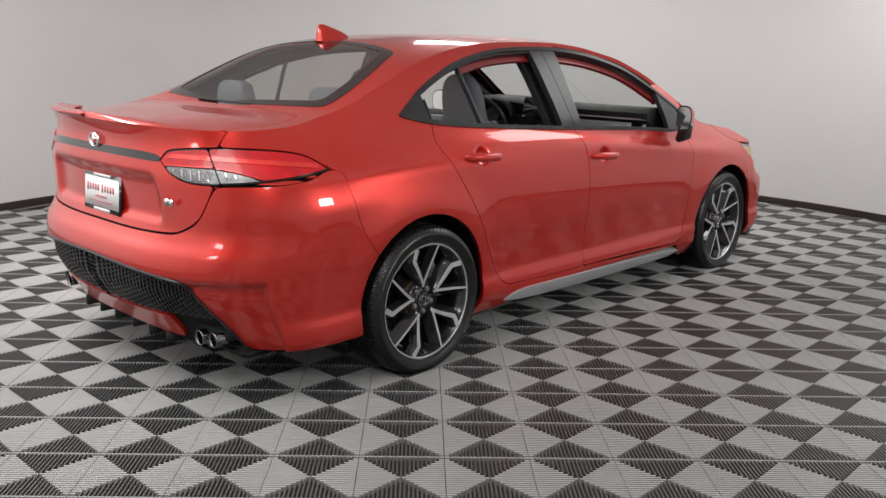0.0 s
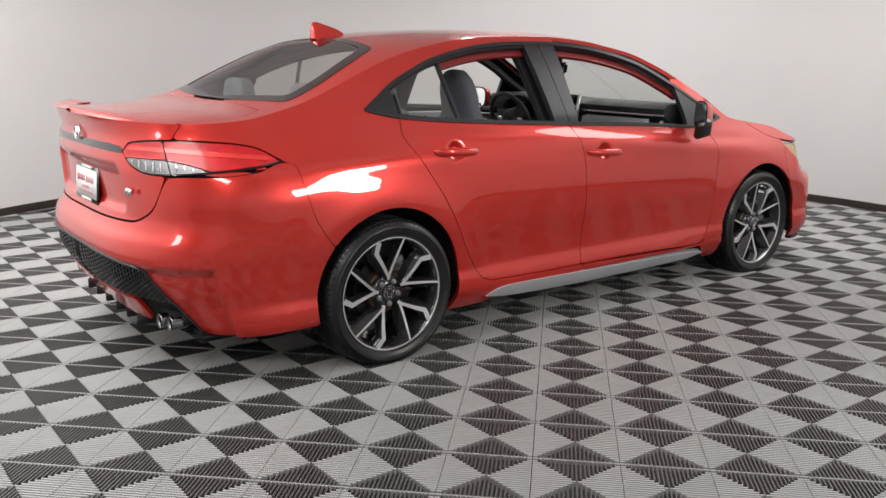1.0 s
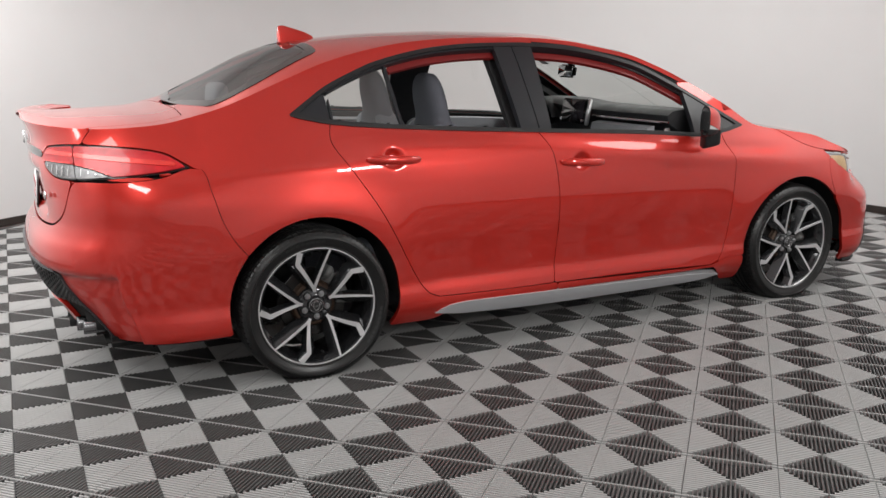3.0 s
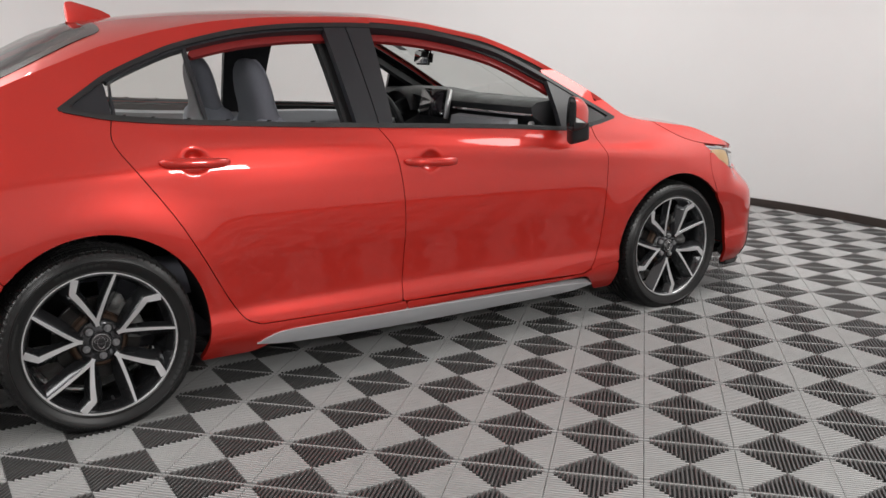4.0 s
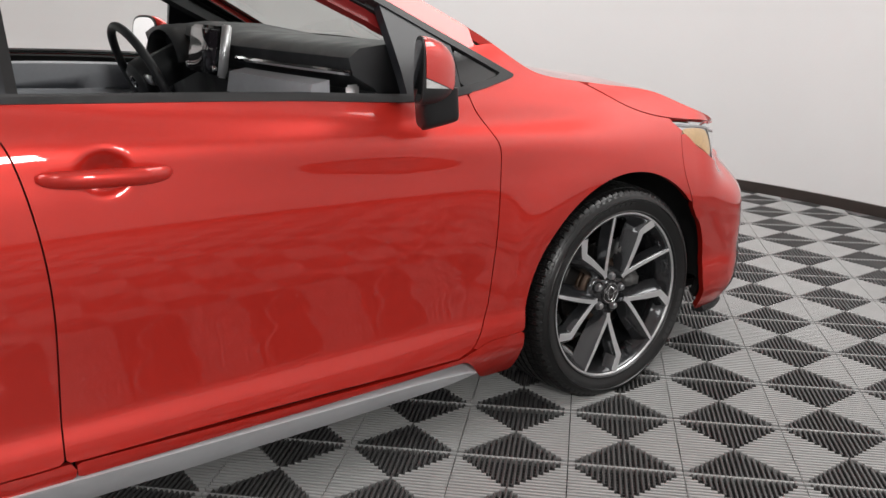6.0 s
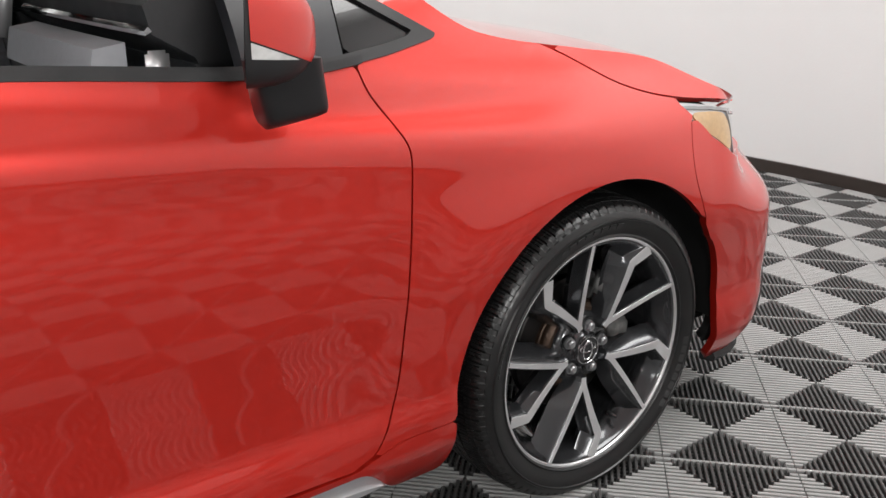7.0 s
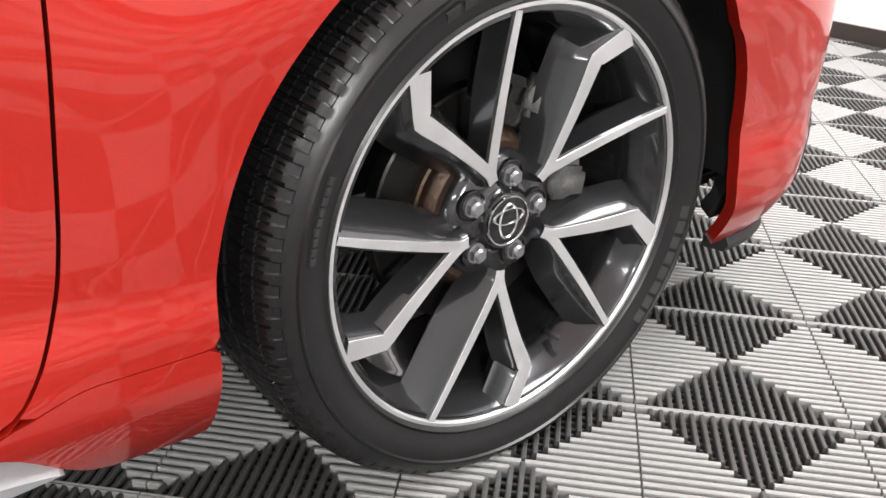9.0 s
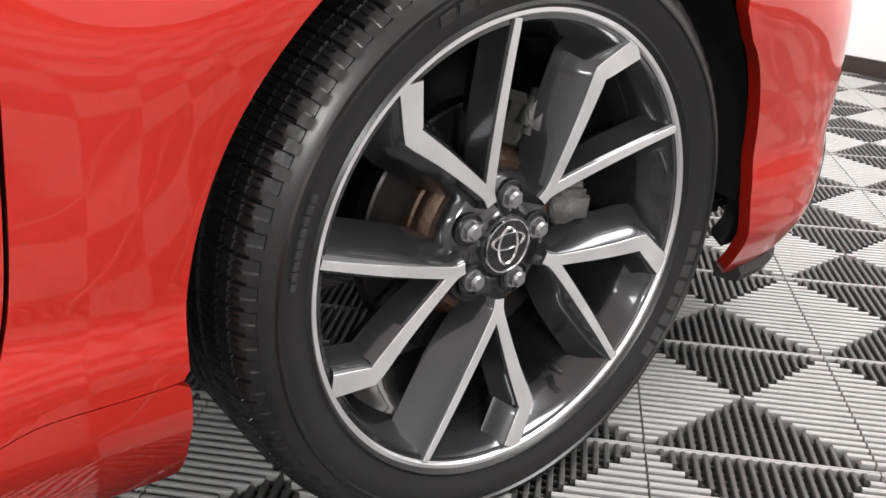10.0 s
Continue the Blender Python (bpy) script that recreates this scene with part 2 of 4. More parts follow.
def shell(u, z):
    """Body side and ends: u runs along x on the flanks and round the corners at the ends."""
    u, z = np.broadcast_arrays(np.asarray(u, float), np.asarray(z, float))
    x = np.clip(u, UR, UF)
    w = width(x, z)
    tr = np.clip((UR - u) / LR, 0, 1) * np.pi / 2
    tf = np.clip((u - UF) / LF, 0, 1) * np.pi / 2
    nr, nf = 2.9, 2.6
    xr, xf = rear_x(z), front_x(z)
    X = np.where(u < UR, UR - (UR - xr) * np.sin(tr) ** (2 / nr), np.where(u > UF, UF + (xf - UF) * np.sin(tf) ** (2 / nf), x))
    Y = np.where(u < UR, w * np.cos(tr) ** (2 / nr), np.where(u > UF, w * np.cos(tf) ** (2 / nf), w))
    k = .7 * nose_out(z) * ramp(u, 3.10, 3.38)
    X, Y = X + k, Y * (1 + k / w)
    d = .034 * ramp(u, -.785, -.82) * ramp(u, -1.5, -1.3) * (1 - ramp(z, .485, .52))
    d = d + .030 * (1 - ramp(u, -1.46, -1.42)) * ramp(z, .70, .735) * (1 - ramp(z, .86, .91))
    dish = 0 * u
    for a, b in DISHES:
        dish = dish + .022 * (1 - ramp(np.hypot((u - a) / 1.12, z - b), .012, .050))
    return np.stack([X + .75 * d, -(Y - .5 * d * ramp(Y, .3, .6) - dish), z], -1)


def edge_y(x, z):
    """Half width of the shell's outline at station x, with the rounded ends."""
    x, z = np.broadcast_arrays(np.asarray(x, float), np.asarray(z, float))
    w = width(np.clip(x, UR, UF), z)
    kr = np.clip((UR - x) / (UR - rear_x(z)), 0, 1)
    k = .7 * nose_out(z) * ramp(x, 3.10, 3.32)
    kf = np.clip((x - k - UF) / (front_x(z) - UF), 0, 1)
    w = w + k
    return w * np.maximum(1 - kr ** 2.9, 0) ** (1 / 2.9) * np.maximum(1 - kf ** 2.6, 0) ** (1 / 2.6)


ridge = curve([-1.08, -1.0, -.9, -.7, -.55, -.45, -.2, .08, .3, .6, .9, 1.3, 1.5, 1.75, 2.0, 2.3, 2.55, 2.65, 2.8, 3.0, 3.2, 3.4, 3.55],
              [1.105, 1.10, 1.095, 1.10, 1.105, 1.12, 1.255, 1.385, 1.425, 1.450, 1.460, 1.458, 1.438, 1.39, 1.29, 1.13, 1.004, .984, .956, .924, .870, .808, .755])
rail = curve([-1.08, -1.0, -.8, -.6, -.4, -.05, .12, .36, .57, .8, 1.16, 1.43, 1.57, 1.75, 1.88, 2.07, 2.3, 2.5, 2.75, 2.95, 3.13, 3.3, 3.55],
             [1.085, 1.075, 1.065, 1.075, 1.115, 1.247, 1.310, 1.370, 1.402, 1.418, 1.423, 1.405, 1.38, 1.342, 1.294, 1.205, 1.085, .972, .930, .900, .832, .774, .712])


def canopy(x, v):
    """Roof, glass, bonnet and boot: v runs from the centre line (0) to the rail (1)."""
    x, v = np.broadcast_arrays(np.asarray(x, float), np.asarray(v, float))
    zc, ze = ridge(x), rail(x)
    y = edge_y(x, ze) * v
    full = 2.6 + .5 * ramp(x, 2.45, 2.75)
    return np.stack([x, -y, ze + (zc - ze) * (1 - np.abs(v) ** full)], -1)

# ---- car: panels cut from the body surface ----
car = tagged(new("car"), "glossy red four-door saloon car with its side windows open", "car")
car.matrix_world = pose(-.835, 3.879, 0, 0, 0, 44.82)


def smooth_loop(points, per=6, closed=True, sharp=()):
    """A dense outline through points, rounded but for the corners named."""
    p, n, out = [np.array(q, float) for q in points], len(points), []
    for i in range(n if closed else n - 1):
        a, b = p[i], p[(i + 1) % n]
        ta = (p[(i + 1) % n] - p[i - 1]) / 2 if (closed or i > 0) else b - a
        tb = (p[(i + 2) % n] - p[i]) / 2 if (closed or i < n - 2) else b - a
        if i in sharp:
            ta = b - a
        if (i + 1) % n in sharp:
            tb = b - a
        la = np.linalg.norm(b - a)
        ta, tb = (q * min(1, la / (np.linalg.norm(q) + 1e-9)) for q in (ta, tb))
        for k in range(per):
            t = k / per
            out.append((2 * t ** 3 - 3 * t * t + 1) * a + (t ** 3 - 2 * t * t + t) * ta + (3 * t * t - 2 * t ** 3) * b + (t ** 3 - t * t) * tb)
    if not closed:
        out.append(p[-1])
    return np.array(out)


def inside(loop, grow=0.0):
    """Signed distance to an outline in the surface's own plane, negative inside."""
    a = np.array(loop, float)
    b = np.roll(a, -1, 0)

    def f(u, v):
        p = np.stack([u, v], -1)[..., None, :]
        ab, ap = b - a, p - a
        k = np.clip((ap * ab).sum(-1) / ((ab * ab).sum(-1) + 1e-12), 0, 1)
        d = np.sqrt((((ap - k[..., None] * ab)) ** 2).sum(-1)).min(-1)
        cross = ((a[:, 1] > v[..., None]) != (b[:, 1] > v[..., None])) & \
            (u[..., None] < (b[:, 0] - a[:, 0]) * (v[..., None] - a[:, 1]) / (b[:, 1] - a[:, 1] + 1e-12) + a[:, 0])
        return np.where(cross.sum(-1) % 2 == 1, -d, d) - grow
    return f


def disc(x, z, r):
    return lambda u, v: np.hypot(u - x, v - z) - r


def both(*fs):
    return lambda u, v: np.maximum.reduce([f(u, v) for f in fs])


def minus(f, *cuts):
    return lambda u, v: np.maximum.reduce([f(u, v)] + [-c(u, v) for c in cuts])


def sheet(f, us, vs, surf, depth=.018, flip=False, lift=0.0, back=False, over=False):
    """Mesh data of the piece of a surface where f is negative, with its edges turned inwards."""
    U, V = np.meshgrid(us, vs, indexing="ij")
    F = f(U, V)
    keys, uv, faces = {}, [], []

    def vert(i, j, i2=None, j2=None):
        key = (i, j, i2, j2)
        if key not in keys:
            keys[key] = len(uv)
            if i2 is None:
                uv.append((us[i], vs[j]))
            else:
                t = F[i, j] / (F[i, j] - F[i2, j2])
                uv.append((us[i] + t * (us[i2] - us[i]), vs[j] + t * (vs[j2] - vs[j])))
        return keys[key]
    neg = F < 0
    for i in range(len(us) - 1):
        for j in range(len(vs) - 1):
            ring = ((i, j), (i + 1, j), (i + 1, j + 1), (i, j + 1))
            k = [neg[q] for q in ring]
            if not any(k):
                continue
            face = []
            for q in range(4):
                p, r = ring[q], ring[(q + 1) % 4]
                if neg[p]:
                    face.append(vert(*p))
                if neg[p] != neg[r]:
                    lo, hi = (p, r) if p < r else (r, p)
                    face.append(vert(*lo, *hi))
            if len(face) > 2:
                faces.append(face)
    if not uv:
        return [], []
    uv = np.array(uv)
    e = .002
    P = surf(uv[:, 0], uv[:, 1])
    du = surf(uv[:, 0] + e, uv[:, 1]) - surf(uv[:, 0] - e, uv[:, 1])
    dv = surf(uv[:, 0], uv[:, 1] + e) - surf(uv[:, 0], uv[:, 1] - e)
    N = np.cross(du, dv)
    N /= np.linalg.norm(N, axis=1)[:, None] + 1e-12
    if over:
        N, faces = -N, [face[::-1] for face in faces]
    P = P + N * lift
    count = {}
    for face in faces:
        for q in range(len(face)):
            a, b = face[q], face[(q + 1) % len(face)]
            count[(a, b)] = count.get((a, b), 0) + 1
    rim = [ab for ab in count if (ab[1], ab[0]) not in count]
    verts, top, low = [tuple(p) for p in P], {}, {}
    for a, b in rim:
        for q in (a, b):
            if q not in top:
                top[q] = len(verts)
                verts.append(tuple(P[q]))
                low[q] = len(verts)
                verts.append(tuple(P[q] - N[q] * depth))
        faces.append([top[a], low[a], low[b], top[b]])
    if back:
        n = len(verts)
        verts += [tuple(p - q * depth) for p, q in zip(P, N)]
        faces += [[n + q for q in reversed(face)] for face in faces if max(face) < len(P)]
    if flip:
        verts = [(x, -y, z) for x, y, z in verts]
        faces = [list(reversed(face)) for face in faces]
    return verts, faces


def steps(lo, hi, d):
    return np.linspace(lo, hi, max(2, int(round((hi - lo) / d)) + 1))


def panel(name, f, box, surf, mat, parent, label="", d=.02, sides=(0, 1), **kw):
    """A panel on the right flank and, mirrored, on the left."""
    made = []
    for s in sides:
        verts, faces = sheet(f, steps(box[0], box[1], d), steps(box[2], box[3], d), surf, flip=bool(s), **kw)
        made.append(part(name, mesh_of(name, verts, faces), mat, parent, label))
    return made


GAP = .0018


def arch_front(u, v):
    """Front wheel opening: a wide ellipse above, upright edges below."""
    k = np.hypot((u - 2.764) / .375, np.maximum(v - .30, 0) / .388)
    return (k - 1) * .38 - .3 * (.30 - np.minimum(v, .30)) * (u > 2.762)


# outlines on the flank (station along the body, height)
rear_gap = [(.098, 1.062), (.088, 1.0), (.112, .945), (.258, .735), (.345, .585), (.445, .395), (.505, .308), (.565, .278)]
pillar_gap = [(1.100, .995), (1.150, .916), (1.178, .802), (1.194, .659), (1.194, .516), (1.180, .272)]
front_gap = [(2.218, .944), (2.231, .901), (2.264, .850), (2.286, .805), (2.287, .70), (2.279, .53), (2.261, .37), (2.220, .276), (2.172, .252)]
sill = [(.565, .278), (.90, .272), (1.18, .270), (1.5, .268), (1.84, .262), (2.175, .250)]
belt = curve([-.062, .107, .498, 1.106, 1.748, 2.011, 2.10, 2.22, 2.39], [1.099, 1.064, 1.030, .995, .961, .941, .937, .946, .972])
dlo_top = [(-.062, 1.101), (.02, 1.155), (.107, 1.210), (.24, 1.268), (.363, 1.312), (.586, 1.361), (.816, 1.386), (1.066, 1.393), (1.194, 1.391),
           (1.40, 1.374), (1.585, 1.342), (1.75, 1.298), (1.849, 1.257), (2.011, 1.173), (2.20, 1.072), (2.39, .974)]
rg, pg, fg, sl = (smooth_loop(q, 8, False) for q in (rear_gap, pillar_gap, front_gap, sill))
belt_pts = lambda a, b: np.array([(x, belt(x)) for x in np.linspace(a, b, 24)])
rear_door_loop = np.vstack([rg, sl[sl[:, 0] < 1.178][1:], pg[::-1], belt_pts(1.10, .098)[1:-1]])
front_door_loop = np.vstack([pg, sl[sl[:, 0] > 1.185], fg[::-1], belt_pts(2.222, 1.10)[1:-1]])
arch_r, arch_f = disc(-.005, .318, .374), arch_front
ARCH = [arch_r, arch_f]
full = inside([(UR - LR, .05), (UF + LF, .05), (UF + LF, 1.6), (UR - LR, 1.6)])
dlo_loop = np.vstack([smooth_loop(dlo_top, 5, False), belt_pts(2.39, -.062)[1:-1]])
under_rail = lambda u, v: v - rail(shell(u, v)[..., 0])
above = lambda c: (lambda u, v: c(u) - v)

# splits between the fixed panels
tail_loop = smooth_loop([(-1.365, .953), (-1.29, .991), (-1.0, 1.006), (-.69, .996), (-.535, .972), (-.458, .916), (-.56, .900), (-.757, .888), (-1.08, .875),
                         (-1.235, .879), (-1.325, .908)], 5, sharp=(0, 5))
lid_loop = np.vstack([smooth_loop([(-1.80, .674), (-1.60, .674), (-1.40, .680), (-1.33, .690), (-1.223, .738), (-1.13, .83), (-1.075, .886), (-1.01, .985), (-.93, 1.04), (-.86, 1.075),
                                   (-.80, 1.12)], 5, False), [(-1.80, 1.2)]])
bumper_line = smooth_loop([(-1.60, .669), (-1.40, .674), (-1.33, .684), (-1.223, .732), (-1.13, .825), (-1.06, .868), (-.75, .872), (-.56, .885), (-.452, .912), (-.42, .82), (-.385, .70), (-.33, .60), (-.2, .45)], 5, False)
bumper_loop = np.vstack([[(-1.80, .669)], bumper_line, [(-.2, .05), (-1.80, .05)]])
hood_line = smooth_loop([(2.28, 1.055), (2.36, 1.055), (2.54, .985), (2.69, .928), (2.81, .868), (2.90, .838), (2.99, .820), (3.10, .806), (3.22, .795), (3.6, .76)], 5, False)
hood_loop = np.vstack([hood_line, [(3.6, 1.3), (2.28, 1.3)]])
lamp_loop = smooth_loop([(2.98, .817), (3.05, .808), (3.15, .792), (3.30, .775), (3.50, .755), (3.55, .70), (3.36, .674), (3.22, .680), (3.16, .688), (3.10, .720), (3.023, .782)], 5, sharp=(0,))
nose_line = smooth_loop([(3.6, .668), (3.36, .669), (3.22, .675), (3.16, .683), (3.10, .715), (3.022, .777), (3.002, .735), (3.005, .66), (3.05, .56)], 5, False)
nose_loop = np.vstack([nose_line, [(3.05, .05), (4.5, .05), (4.5, .69)]])
diffuser_loop = smooth_loop([(-1.80, .535), (-1.68, .532), (-1.331, .508), (-1.237, .482), (-1.15, .38), (-1.175, .345), (-1.45, .345), (-1.80, .335)], 5, sharp=(0, 3, 7))
corner_loop = smooth_loop([(-1.43, .338), (-1.18, .340), (-1.145, .372), (-1.10, .30), (-1.05, .225), (-1.02, .14), (-1.40, .14)], 4, sharp=(0, 2, 5, 6))
holes = [inside(rear_door_loop, GAP), inside(front_door_loop, GAP), inside(dlo_loop, .001), inside(tail_loop, .002), inside(lid_loop, GAP)] + ARCH
sill_line = curve([1.2, 2.175, 2.22, 2.28, 2.45], [.268, .250, .262, .280, .284])
sill_z = lambda u: .160 - .014 * ramp(u, 2.2, 2.3) + .075 * ramp(u, .52, .72) * (1 - ramp(u, 2.18, 2.30))
low_edge = lambda u, v: sill_z(u) - v + .03 * ramp(u, -.75, -1.05)
back_part = lambda u, v: u - 1.20
BOX = (-1.75, 1.25, .15, 1.45)
panel("rear_quarter_panel", both(minus(full, inside(bumper_loop, .0012), *holes), under_rail, low_edge, back_part, lambda u, v: -1.2 - u), BOX, shell, PAINT, car, d=.015)
panel("sill_panel", both(minus(full, *holes), low_edge, lambda u, v: v - sill_line(u) + .0006, lambda u, v: 1.2006 - u), (1.2, 2.45, .13, .3), shell, PAINT, car, d=.012)
panel("front_wing", both(minus(full, inside(hood_loop, GAP), inside(lamp_loop, .002), inside(nose_loop, .0012), *holes), under_rail, low_edge, lambda u, v: 2.0 - u,
                         lambda u, v: u - 3.2, lambda u, v: np.maximum(sill_line(u) + .0006 - v, -.2) * (u < 2.7) - .2 * (u >= 2.7)), (2.0, 3.5, .15, 1.2), shell, PAINT, car, d=.012)
bumper_r = panel("rear_bumper", both(minus(inside(bumper_loop, -.0012), inside(diffuser_loop, .001), inside(corner_loop, .001), arch_r), lambda u, v: (.228 + .02 * ramp(u, -1.1, -1.3)) - v), (-1.75, -.2, .15, .95), shell, PAINT, car, d=.014)
panel("front_bumper", both(inside(nose_loop, -.0012), lambda u, v: .165 - v, minus(full, arch_f)), (2.95, 4.38, .15, .8), shell, PAINT, car, d=.016)
rear_door = panel("rear_door", inside(rear_door_loop, -GAP), (.05, 1.25, .24, 1.08), shell, PAINT, car, d=.010)
front_door = panel("front_door", inside(front_door_loop, -GAP), (1.08, 2.32, .24, 1.02), shell, PAINT, car, d=.010)

# silver sill strips and the dark liner behind all gaps
rocker_loop = smooth_loop([(.545, .200), (.62, .232), (.72, .240), (1.2, .233), (2.0, .214), (2.27, .192), (2.10, .165), (1.2, .158), (.7, .178)], 5, sharp=(0, 5))
panel("sill_strip", inside(rocker_loop), (.5, 2.3, .15, .25), shell, ROCKER, car, "satin silver sill strip", d=.012, depth=.04, lift=.006)
liner_holes = [inside(dlo_loop, -.004), disc(-.005, .318, .40), disc(AXLE_F + .01, .312, .40)]
panel("inner_shell", both(minus(full, *liner_holes), lambda u, v: v - np.minimum(rail(shell(u, v)[..., 0]) - .03, 1.42), lambda u, v: .19 - v), (-1.75, 4.38, .15, 1.45),
      shell, VOID, car, d=.03, lift=-.030, depth=.02)
panel("rail_liner", both(minus(full, inside(dlo_loop, .003)), lambda u, v: under_rail(u, v) + .004, lambda u, v: .955 - v, lambda u, v: -.35 - u, lambda u, v: u - 2.45), (-.35, 2.45, .94, 1.43),
      shell, VOID, car, d=.014, lift=-.016, depth=.012)
# underbody with wheel wells
for lo, hi, r in (((-.84, -.74, .195), (-.40, .74, .24), .02), ((.40, -.80, .165), (2.36, .80, .21), .02), ((3.15, -.70, .17), (3.40, .70, .22), .02),
                  ((-.42, -.52, .2), (.40, .52, .5), .05), ((2.36, -.52, .2), (3.15, .52, .5), .05)):
    bm = bmesh.new()
    box_into(bm, lo, hi, r)
    part("underbody", bm, VOID, car)
for ax in (-.005, AXLE_F + .01):
    for s in (-1, 1):
        verts, faces = [], []
        n = 40
        for i in range(n + 1):
            a = radians(-4 + 188 * i / n)
            for y in (.862, .845, .50):
                r = .384 if y > .85 else .392
                verts.append((ax + r * math.cos(a), s * y, .315 + r * math.sin(a)))
        for i in range(n):
            for q in range(2):
                faces.append((i * 3 + q, i * 3 + q + 1, i * 3 + 4 + q, i * 3 + 3 + q))
        k = len(verts)
        verts.append((ax, s * .50, .315))
        for i in range(n):
            faces.append((i * 3 + 2, k, i * 3 + 5))
        part("wheel_arch_liner", mesh_of("wheel_arch_liner", verts, faces), VOID, car)

# ---- roof, boot lid, bonnet and glass on the canopy ----
half = inside([(-1.2, -.005), (3.6, -.005), (3.6, 1.0), (-1.2, 1.0)])
rear_glass_loop = smooth_loop([(.165, -.3), (.160, .3), (.145, .74), (.11, .80), (-.143, .87), (-.33, .885), (-.37, .82), (-.425, .3), (-.43, -.3)], 6, sharp=(0, 8))
wind_loop = smooth_loop([(1.80, -.3), (1.79, .3), (1.74, .80), (1.78, .90), (2.1, .93), (2.40, .94), (2.47, .85), (2.54, .3), (2.55, -.3)], 6, sharp=(0, 8))
lid_top_loop = [(-1.2, -.3), (-1.2, 1.2), (-.86, 1.2), (-.84, .985), (-.80, .93), (-.60, .90), (-.47, .86), (-.455, .5), (-.45, -.3)]
hood_top_loop = [(2.60, -.3), (2.58, .5), (2.50, .9), (2.42, 1.2), (3.26, 1.2), (3.27, .98), (3.33, .88), (3.40, .5), (3.42, -.3)]
XS_ALL = np.unique(np.concatenate([steps(-1.066, -1.0, .006), steps(-1.0, 3.42, .025)]))


def top_panel(name, f, lo, hi, mat, label="", parent=car, **kw):
    """A panel of the canopy over its whole width, made from two mirrored halves."""
    xs = XS_ALL[(XS_ALL >= lo - .03) & (XS_ALL <= hi + .03)]
    verts, faces = [], []
    for s in (False, True):
        v, q = sheet(both(f, half), xs, steps(-.005, 1.0, .025), canopy, flip=s, over=True, **kw)
        faces += [[k + len(verts) for k in face] for face in q if max(abs(v[k][1]) for k in face) > .007]
        verts += v
    return part(name, mesh_of(name, verts, faces), mat, parent, label)


lid = top_panel("boot_lid", inside(lid_top_loop, -.002), -1.08, -.42, PAINT)
for s in (0, 1):
    verts, faces = sheet(both(minus(inside(lid_loop, -GAP), inside(tail_loop, .002)), under_rail), steps(-1.75, -.8, .014), steps(.64, 1.10, .014), shell, flip=bool(s))
    part("boot_lid_face", mesh_of("boot_lid_face", verts, faces), PAINT, lid)
bonnet = top_panel("bonnet", inside(hood_top_loop, -.002), 2.4, 3.45, PAINT)
for s in (0, 1):
    part("bonnet_edge", mesh_of("bonnet_edge", *sheet(both(inside(hood_loop, -GAP), under_rail, lambda u, v: 2.42 - u), steps(2.4, 3.5, .012), steps(.74, 1.1, .012), shell, flip=bool(s))), PAINT, bonnet)
top_panel("roof", minus(lambda u, v: -1 + 0 * u, inside(rear_glass_loop, .001), inside(wind_loop, .001), inside(lid_top_loop, .002), inside(hood_top_loop, .002)),
          -1.0, 2.6, PAINT, depth=.02)
top_panel("rear_window", inside(rear_glass_loop), -.45, .2, REAR_GLASS, "clear rear window glass", depth=.004)
top_panel("windscreen", inside(wind_loop), 1.7, 2.6, GLASS, "clear windscreen glass", depth=.004)
top_panel("rear_window_border", minus(inside(rear_glass_loop, .001), inside(smooth_loop([(.125, -.3), (.12, .3), (.105, .68), (.07, .73), (-.15, .79), (-.30, .80), (-.335, .74), (-.385, .3), (-.39, -.3)], 6))),
          -.45, .2, BLACK_GLOSS, lift=.003, depth=.003)
top_panel("windscreen_border", minus(inside(wind_loop, .001), inside(smooth_loop([(1.84, -.3), (1.83, .3), (1.79, .77), (1.82, .86), (2.1, .885), (2.36, .885), (2.42, .8), (2.48, .3), (2.49, -.3)], 6))),
          1.7, 2.6, BLACK_GLOSS, lift=.002, depth=.003)
top_panel("headlining", minus(lambda u, v: np.maximum(-.44 - u, u - 2.50), inside(rear_glass_loop, -.012), inside(wind_loop, -.034)), -.45, 2.52, BLACK, lift=-.026, depth=.004)

# shark-fin aerial
fin = bmesh.new()
prof = [(.117, 1.402, .030), (.112, 1.445, .018), (.116, 1.480, .006), (.14, 1.483, .005), (.20, 1.466, .008), (.25, 1.450, .012), (.285, 1.432, .016)]
left, right = [], []
for x, z, w in prof:
    left.append(fin.verts.new((x, w, z)))
    right.append(fin.verts.new((x, -w, z)))
base = [(fin.verts.new((x, w, 1.395 + .10 * (x - .117))), fin.verts.new((x, -w, 1.395 + .10 * (x - .117)))) for x, z, w in [(.117, 0, .032), (.18, 0, .034), (.25, 0, .028), (.292, 0, .012)]]
rows = [left, right]
fin.faces.new([left[0], left[1], right[1], right[0]])
for i in range(1, len(prof) - 1):
    fin.faces.new([left[i], left[i + 1], right[i + 1], right[i]])
for side, k in ((left, 0), (right, 1)):
    ring = side[::-1] + [b[k] for b in base]
    fin.faces.new(ring if k == 0 else ring[::-1])
bmesh.ops.recalc_face_normals(fin, faces=fin.faces)
bmesh.ops.bevel(fin, geom=fin.edges[:], offset=.003, segments=2, affect="EDGES")
for q in fin.faces:
    q.smooth = True
part("roof_aerial", fin, PAINT, car, "red shark-fin roof aerial")


